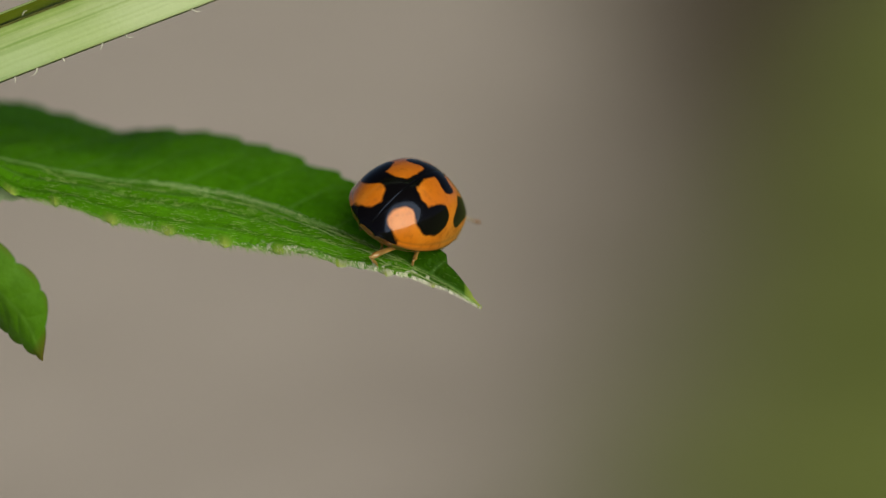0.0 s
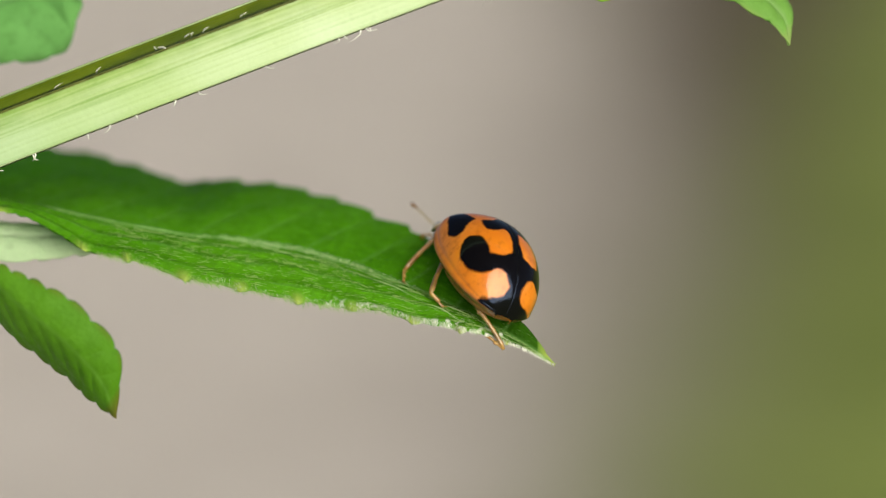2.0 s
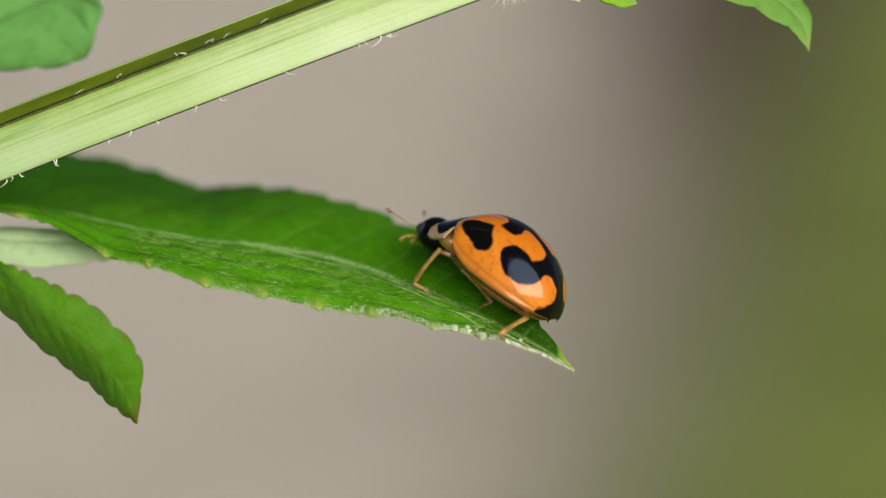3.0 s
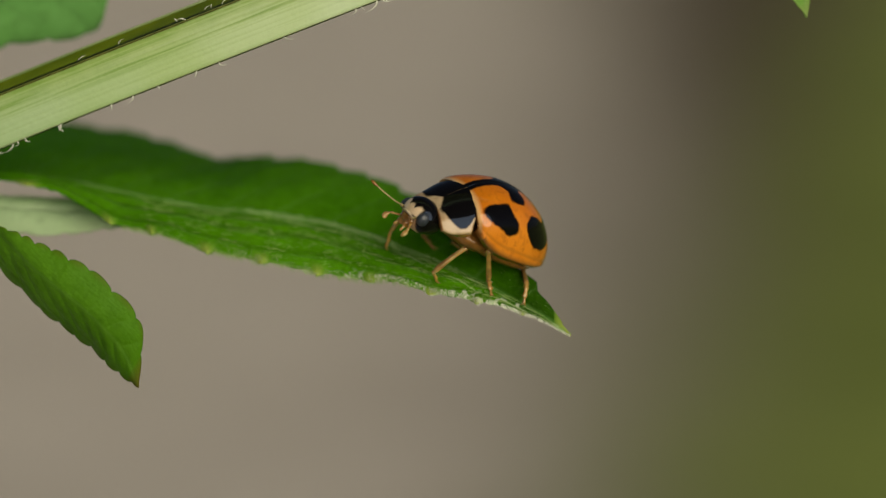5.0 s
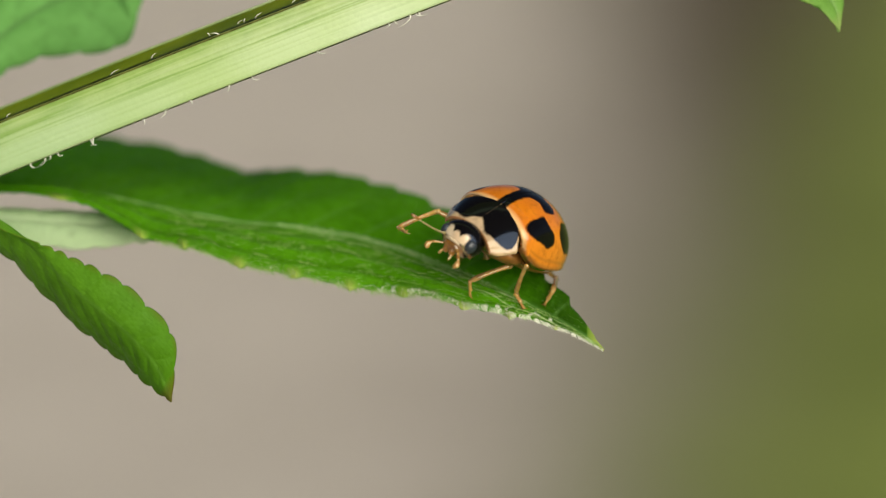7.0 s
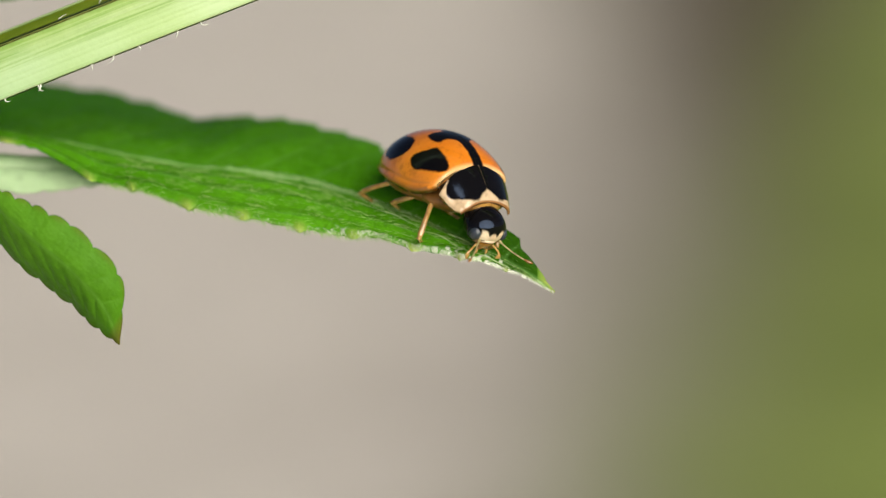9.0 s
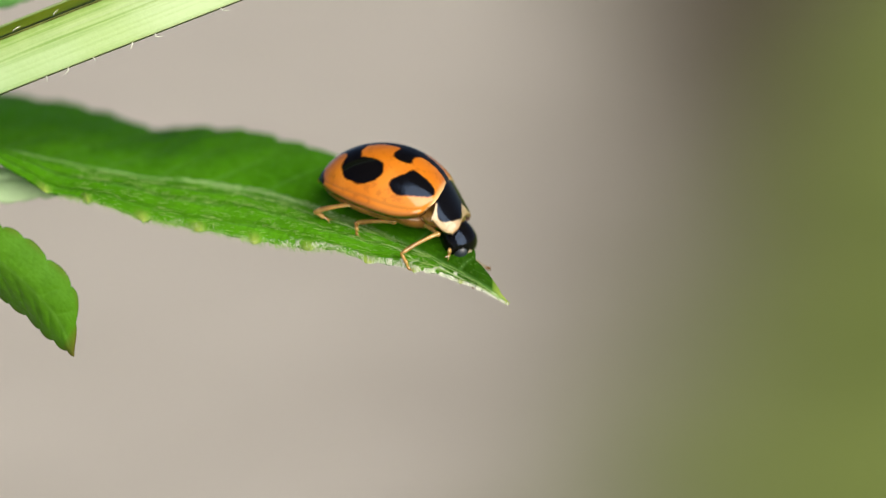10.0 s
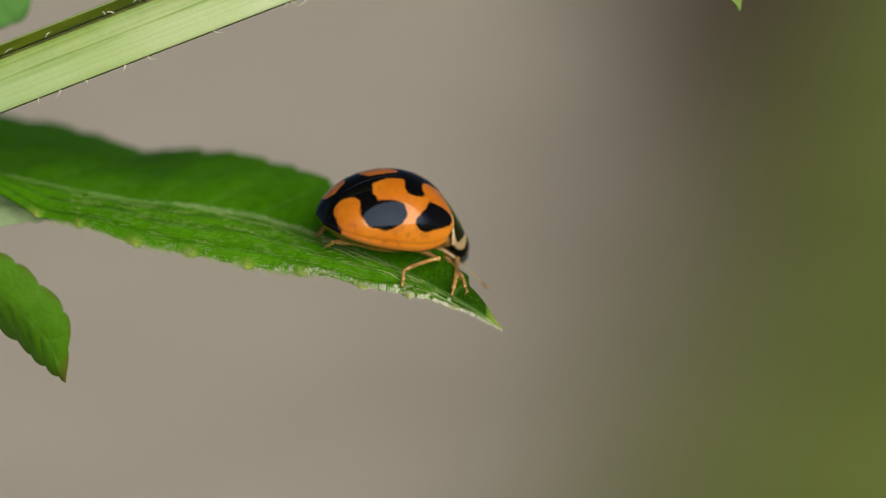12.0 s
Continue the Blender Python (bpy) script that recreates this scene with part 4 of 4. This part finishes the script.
# seconds, knee, ankle side: how a leg bends under the rim of the wing cases
BENDS = {
    "FL": [(1.2,), (1.7, 2.5, 1.05, -0.1, 2.9, 1.4, -0.9), (2.7, 2.5, 1.05, -0.1, 2.9, 1.4, -0.9), (4.2, 1.3, 0.8, -0.15, 1.9, 0.6, -1.5), (5.2, 1.3, 0.8, -0.15, 1.9, 0.6, -1.5), (7.2, 0.9, 0.9, -0.27, 1.56, 0.15, -1.4), (8.7, 2.2, 1.0, -0.1, 2.4, 0.9, -1.2), (10.2, 2.2, 1.0, -0.1, 2.4, 0.9, -1.2), (11,)],
    "ML": [(0.9, 0.9, 1.0, -0.1, 0.5, 1.0, -1.2), (1.2,), (1.7, 1.0, 1.15, -0.1, 0.2, 1.7, -1.0), (2.7, 1.0, 1.15, -0.1, 0.2, 1.7, -1.0), (4.2, 1.04, 1.52, 0.15, 0.36, 1.06, -0.92), (5.2, 1.04, 1.52, 0.15, 0.36, 1.06, -0.92), (7.2, 1.35, 1.65, 0.15, 0.55, 1.31, -0.89), (8.2,)],
    "HL": [(0.9, -1.2, 0.8, -0.15, -1.2, 1.0, -1.0), (1.5, -1.6, 0.5, -0.2, -2.2, 0.8, -0.8), (2.7, -1.6, 0.5, -0.2, -2.2, 0.8, -0.8), (4.2, -1.5, 0.7, -0.2, -0.93, 1.35, -0.68), (6.1, -1.5, 0.7, -0.2, -0.93, 1.35, -0.68), (7.2, -1.66, 1.4, -0.2, -0.7, 1.9, -0.5), (8.2, -0.8, 1.1, -0.1, -0.6, 1.1, -1.2)],
    "FR": [(6.6,), (6.95, 2.9, -1.5, 0.2, 3.4, -1.3, -1.6), (7.3, 2.9, -1.5, 0.2, 3.4, -1.3, -1.6), (8.8, 1.35, -1.05, 0.02, 2.06, -1.5, -1.14), (9.2, 1.35, -1.05, 0.02, 2.06, -1.5, -1.14), (10, 2.45, -1.19, -0.03, 2.24, -1.68, -1.54), (11, 2.6, -1.38, -0.15, 1.88, -2.6, -0.45)],
    "MR": [(7.2,), (8.8, 0.9, -1.0, 0.1, 0.23, -1.04, -0.79), (9.2, 0.9, -1.0, 0.1, 0.23, -1.04, -0.79), (10, 0.79, -0.94, -0.21, -0.21, -0.67, -1.24), (11, 1.84, -1.67, 0.15, 0.59, -2.03, -0.47), (12, 1.54, -1.91, 0.1, 0.21, -2.21, -0.42)],
    "HR": [(0, -1.0, -1.0, 0.05, -1.6, -1.5, -0.6), (0.8, -1.0, -1.0, 0.05, -1.6, -1.5, -0.6), (1.2,), (8,), (8.8, -0.6, -1.3, 0.05, -1.2, -2.2, -0.5)],
}

# ---- what moves: the beetle turns about on the leaf tip ----
# seconds, x, y, z in the plant's space (mm), heading, nose-up, lean
TURNS = [(0, 2.24, 1.30, -0.71, 69.9, 3.3, 18.9), (0.5, 2.30, 1.30, -0.76, 79.4, 5.5, 19.3), (1, 2.39, 1.30, -0.76, 87.5, 7.5, 17.1), (1.5, 2.57, 1.30, -0.90, 103.0, 11.3, 12.9),
         (2, 2.73, 1.30, -0.98, 118.0, 12.2, 12.3), (2.5, 2.83, 1.30, -0.89, 131.3, 13.8, 10.5), (4.5, 2.50, 1.30, -0.48, 214.5, 13.9, -7.9), (5, 2.33, 1.30, -0.43, 217.2, 14.0, -7.8),
         (5.5, 2.28, 1.30, -0.39, 218.4, 13.2, -8.3), (6, 2.26, 1.30, -0.37, 219.5, 13.4, -9.3), (6.5, 2.12, 1.30, -0.31, 227.5, 12.1, -9.5), (7, 2.04, 1.30, -0.18, 235.3, 10.6, -10.2),
         (8.8, 1.28, 1.90, 0.02, 304.5, 2.6, 1.3), (9, 1.07, 1.90, -0.12, 312.5, 3.0, 1.8), (9.5, 0.94, 1.90, -0.19, 324.0, 1.9, -0.3), (10, 0.81, 1.90, -0.17, 350.5, -0.4, 1.8),
         (10.5, 0.87, 1.90, -0.24, 367.9, 0.9, 4.4), (11, 0.99, 1.90, -0.33, 377.6, 1.5, 5.0), (11.5, 1.01, 1.90, -0.28, 384.8, 1.6, 8.9), (12, 0.91, 1.90, -0.22, 391.2, 2.7, 9.9)]
# seconds, share along the leaf, share across it from the near margin; or seconds alone for a foot at rest; or seconds and a place held up before the body
STEPS = {
    "FL": [(0, 0.80, 0.85), (1, 0.79, 0.85), (2, 0.73, 0.47), (2.5, 0.74, 0.47), (4.2, 0.73, 0.25), (5, 0.75, 0.12), (7.2, 0.75, 0.12), (8, 0.80, 0.2), (8.8, 0.865, 0.35), (10.2, 0.90, 0.5), (11, 0.93, 0.66), (12, 0.93, 0.66)],
    "ML": [(0, 0.80, 0.7), (1, 0.75, 0.62), (1.5, 0.748, 0.31), (2, 0.796, 0.28), (2.5, 0.826, 0.56), (4.2, 0.85, 0.10), (7.2, 0.848, 0.13), (8,), (9.4,), (10.4,), (12,)],
    "HL": [(0, 0.81, 0.4), (1, 0.79, 0.2), (1.5, 0.873, 0.0), (2.7, 0.868, 0.0), (4.2, 0.908, 0.25), (6.1, 0.905, 0.3), (6.5, 0.885, 0.55), (7.2, 0.88, 0.54), (8,), (9.4,), (10.4,), (12,)],
    "FR": [(0,), (1,), (2,), (4.2,), (6.6,), (6.95, 3.85, -1.5, -0.8), (7.3, 3.85, -1.4, -0.9), (7.8, 0.76, 0.3), (8.8, 0.75, 0.10), (9.2, 0.75, 0.08), (9.5, 0.798, 0.2), (10, 0.823, 0.0), (10.5, 0.85, 0.15), (11, 0.886, 0.0), (11.6, 0.886, 0.02), (12, 0.90, 0.4)],
    "MR": [(0,), (1,), (2,), (4.2,), (7.2,), (8.7, 0.715, 0.5), (9.1, 0.72, 0.44), (9.5, 0.73, 0.27), (10.1, 0.72, 0.22), (10.5, 0.814, 0.06), (12, 0.811, 0.05)],
    "HR": [(0, 0.804, 0.05), (0.6, 0.805, 0.05), (1, 0.88, 0.25), (1.6, 0.88, 0.75), (4.2,), (7.2,), (8.7, 0.689, 0.5), (10, 0.688, 0.30), (12, 0.688, 0.30)],
}
SWAY = [(0, 3.5, 0.1), (1.5, 3.5, 0.1), (2.7, 3.5, 0.1), (4.3, 0.8, 0), (5.5, 0, 0), (7.2, 0.3, 0), (8.8, 1, 0), (10, 1.2, 0), (12, 2, 0.1)]   # seconds, swing about the upright, roll
TIP = (5.22 * MM, 0, -3.58 * MM)
FALL, LEAN = 16.0, 15.0    # the leaf falls towards its tip and leans towards the lens
PERCH = pose(0, 0, 0, 0, FALL, 0) @ pose(0, 0, 0, LEAN, 0, 0)


def sway(t):
    a, b = (float(np.interp(t, [r[0] for r in SWAY], [r[k] for r in SWAY])) for k in (1, 2))
    return SITE @ pose(*TIP) @ pose(0, 0, 0, 0, b, 0) @ pose(0, 0, 0, 0, 0, a) @ pose(*TIP).inverted()


def glide(t, rows):
    """A row of numbers at a time, by smooth curves through the rows given."""
    keys = [r[0] for r in rows]
    k = min(max(0, int(np.searchsorted(keys, t, side="right")) - 1), len(rows) - 2)
    span = keys[k + 1] - keys[k]
    f = (t - keys[k]) / span
    out = []
    for c in range(1, len(rows[0])):
        v = [r[c] for r in rows]

        def slope(i):
            if i == 0 or i == len(rows) - 1:
                return (v[min(i + 1, len(v) - 1)] - v[max(i - 1, 0)]) / (keys[min(i + 1, len(v) - 1)] - keys[max(i - 1, 0)])
            s, u = (v[i] - v[i - 1]) / (keys[i] - keys[i - 1]), (v[i + 1] - v[i]) / (keys[i + 1] - keys[i])
            return 0.0 if s * u <= 0 else 2 * s * u / (s + u)

        out.append((2 * f**3 - 3 * f**2 + 1) * v[k] + (f**3 - 2 * f**2 + f) * span * slope(k) + (3 * f**2 - 2 * f**3) * v[k + 1] + (f**3 - f**2) * span * slope(k + 1))
    return out


def standing(t):
    """The beetle's pose at a time."""
    x, y, z, h, up, lean = glide(t, TURNS)
    return SITE @ pose(x * MM, y * MM, z * MM) @ PERCH @ pose(0, 0, 0, 0, 0, h) @ pose(0, 0, 0, lean, 0, 0) @ pose(0, 0, 0, 0, -up, 0)


BLADE = GRID[360:-2].reshape(-1, 3)
SKIN = GRID[240::4, ::2]
UPRIGHT = np.cross(np.gradient(SKIN, axis=0), np.gradient(SKIN, axis=1))
UPRIGHT /= np.linalg.norm(UPRIGHT, axis=2)[:, :, None] + 1e-12
UPRIGHT *= np.sign(UPRIGHT[:, :, 2:].mean())


def clearance(spot):
    """Height of a place in the plant's space over the leaf's upper side, in millimetres."""
    k = np.unravel_index(((SKIN - spot) ** 2).sum(2).argmin(), SKIN.shape[:2])
    return float((spot - SKIN[k]).dot(UPRIGHT[k]))


def footing(t, row, key):
    """The place in the beetle's space, in millimetres, that a row names for a foot."""
    to_body = standing(t).inverted() @ sway(t)
    if len(row) == 4:
        return np.array(row[1:])
    if len(row) == 3:
        nu, m, _ = GRID.shape
        spot = GRID[min(nu - 1, int(row[1] * (nu - 1))), int(row[2] * (m - 1))]
    else:
        x, y, z = REST[key[0]]
        want = np.array(to_body.inverted() @ Vector((x * MM, y * MM * (1 if key[1] == "L" else -1), z * MM))) / MM
        spot = BLADE[np.argmin(((BLADE - want) ** 2).sum(1))]
    return np.array(to_body @ Vector(spot * MM)) / MM


def along(start, way, up):
    """A pose in millimetres at start with x along way and z towards up."""
    x = Vector(way).normalized()
    y = Vector(up).cross(x).normalized()
    m = Matrix((x, y, x.cross(y))).transposed().to_4x4()
    m.translation = Vector(start) * MM
    return m


def leg_pose(t, key):
    """The poses of a leg's thigh, shin and foot; feet stay put and step over in a third of a second."""
    rows = STEPS[key]
    k = max(i for i, r in enumerate(rows) if r[0] <= t + 1e-6)
    toe = footing(t, rows[k] if len(rows[k]) > 1 else held(rows[k][0], key), key)
    if k + 1 < len(rows):
        f = (t - rows[k + 1][0]) / 0.34 + 1
        if f > 0:
            nxt = footing(t, rows[k + 1] if len(rows[k + 1]) > 1 else held(rows[k + 1][0], key), key)
            f = f * f * (3 - 2 * f)
            toe = toe * (1 - f) + nxt * f + np.array((0, 0, 0.35 * math.sin(math.pi * f) * min(1.0, float(np.linalg.norm(nxt - toe)))))
    s = np.array((1, 1 if key[1] == "L" else -1, 1))
    hip = np.array(HIPS[key[0]]) * s
    bends = np.array([(r[0], *(r[1:] if len(r) > 1 else np.array(LOOSE[key[0]]) * np.tile(s, 2))) for r in BENDS[key]])
    bent = np.array([np.interp(t, bends[:, 0], bends[:, c]) for c in range(1, 7)])
    knee, aim = bent[:3], bent[3:]
    line = toe - knee
    d = float(np.linalg.norm(line))
    line = line / d
    reach = SHIN + TARSUS - 0.04
    if d > reach:
        knee = toe - line * reach
    d = max(SHIN - TARSUS + 0.05, min(d, reach))
    x = (SHIN ** 2 - TARSUS ** 2 + d * d) / (2 * d)
    jut = aim - knee + np.array((0.001, 0.002, 0.003))
    jut = jut - line * jut.dot(line)
    jut /= np.linalg.norm(jut)
    side = np.cross(line, jut)
    to_leaf = sway(t).inverted() @ standing(t)
    ground_z = (to_leaf @ Vector(toe * MM))[2] / MM
    best = None
    for turn in (0, 25, -25, 50, -50, 75, -75, 100, -100, 130, -130, 170):      # the ankle turns about until it is clear of the leaf
        bow = jut * math.cos(radians(turn)) + side * math.sin(radians(turn))
        ankle = knee + line * x + bow * math.sqrt(max(0.0, SHIN ** 2 - x * x))
        spot = np.array(to_leaf @ Vector(ankle * MM)) / MM
        half = np.array(to_leaf @ Vector((ankle + knee) / 2 * MM)) / MM
        room = min(clearance(spot), clearance(half), spot[2] - ground_z + 0.05)
        if best is None or room > best[0]:
            best = (room, ankle, bow)
        if room > 0.14:
            best = (room, ankle, bow)
            break
    ankle, jut = best[1:]
    ankle = knee + (ankle - knee) / np.linalg.norm(ankle - knee) * SHIN
    way = (knee - hip) / np.linalg.norm(knee - hip)
    thigh = along(knee - way * THIGH, way, (0.1, 0.2, 1.0))
    back = thigh.inverted()
    return thigh, back @ along(knee, ankle - knee, jut + np.array((0.01, 0.02, 0.3))), back @ along(ankle, toe - ankle, jut + np.array((0.01, 0.02, 0.0)))


HELD = {}


def held(t, key):
    """Where on the leaf a foot at rest stands from t on: a row with its share along and across."""
    if (t, key) not in HELD:
        to_leaf = sway(t).inverted() @ standing(t)
        spot = np.array(to_leaf @ Vector(footing(t, (t,), key) * MM)) / MM
        i, j = np.unravel_index(((GRID - spot) ** 2).sum(2).argmin(), GRID.shape[:2])
        HELD[t, key] = (t, (i + 0.5) / (GRID.shape[0] - 1), (j + 0.5) / (GRID.shape[1] - 1))
    return HELD[t, key]


BOW = [(0, 4, 0), (2.7, 6, 0), (4.3, 2, 0), (7.2, 4, 3), (8.7, 38, 0), (9.5, 40, -8), (10.1, 46, 0), (11, 46, 2), (12, 42, 0)]   # seconds, head down, head aside


def motions():
    walk(plant, [(t, sway(t)) for t, _, _ in SWAY])
    walk(stem, [(t, pose(0, 0, d * MM)) for t, d in ((0, -0.14), (2.7, -0.14), (4.3, 0), (7.2, 0), (8.8, -0.16), (10, -0.16), (12, -0.1))])
    walk(beetle, [(t, standing(t)) for t in np.linspace(0, 12, 121)])
    for key, pieces in LEGS.items():
        poses = [(t, leg_pose(t, key)) for t in np.linspace(0, 12, 81)]
        for k, piece in enumerate(pieces):
            walk(piece, [(t, p[k]) for t, p in poses])
    rows = []
    for t in np.linspace(0, 12, 49):
        down, aside = glide(t, BOW)
        rows.append((t, pose((NECK[0] + 0.0025 * down) * MM, 0, (NECK[1] - 0.0065 * down) * MM, 0, down + 2 * math.sin(t * 2.1), aside + 2 * math.sin(t * 1.3))))
    walk(head, rows)


motions()
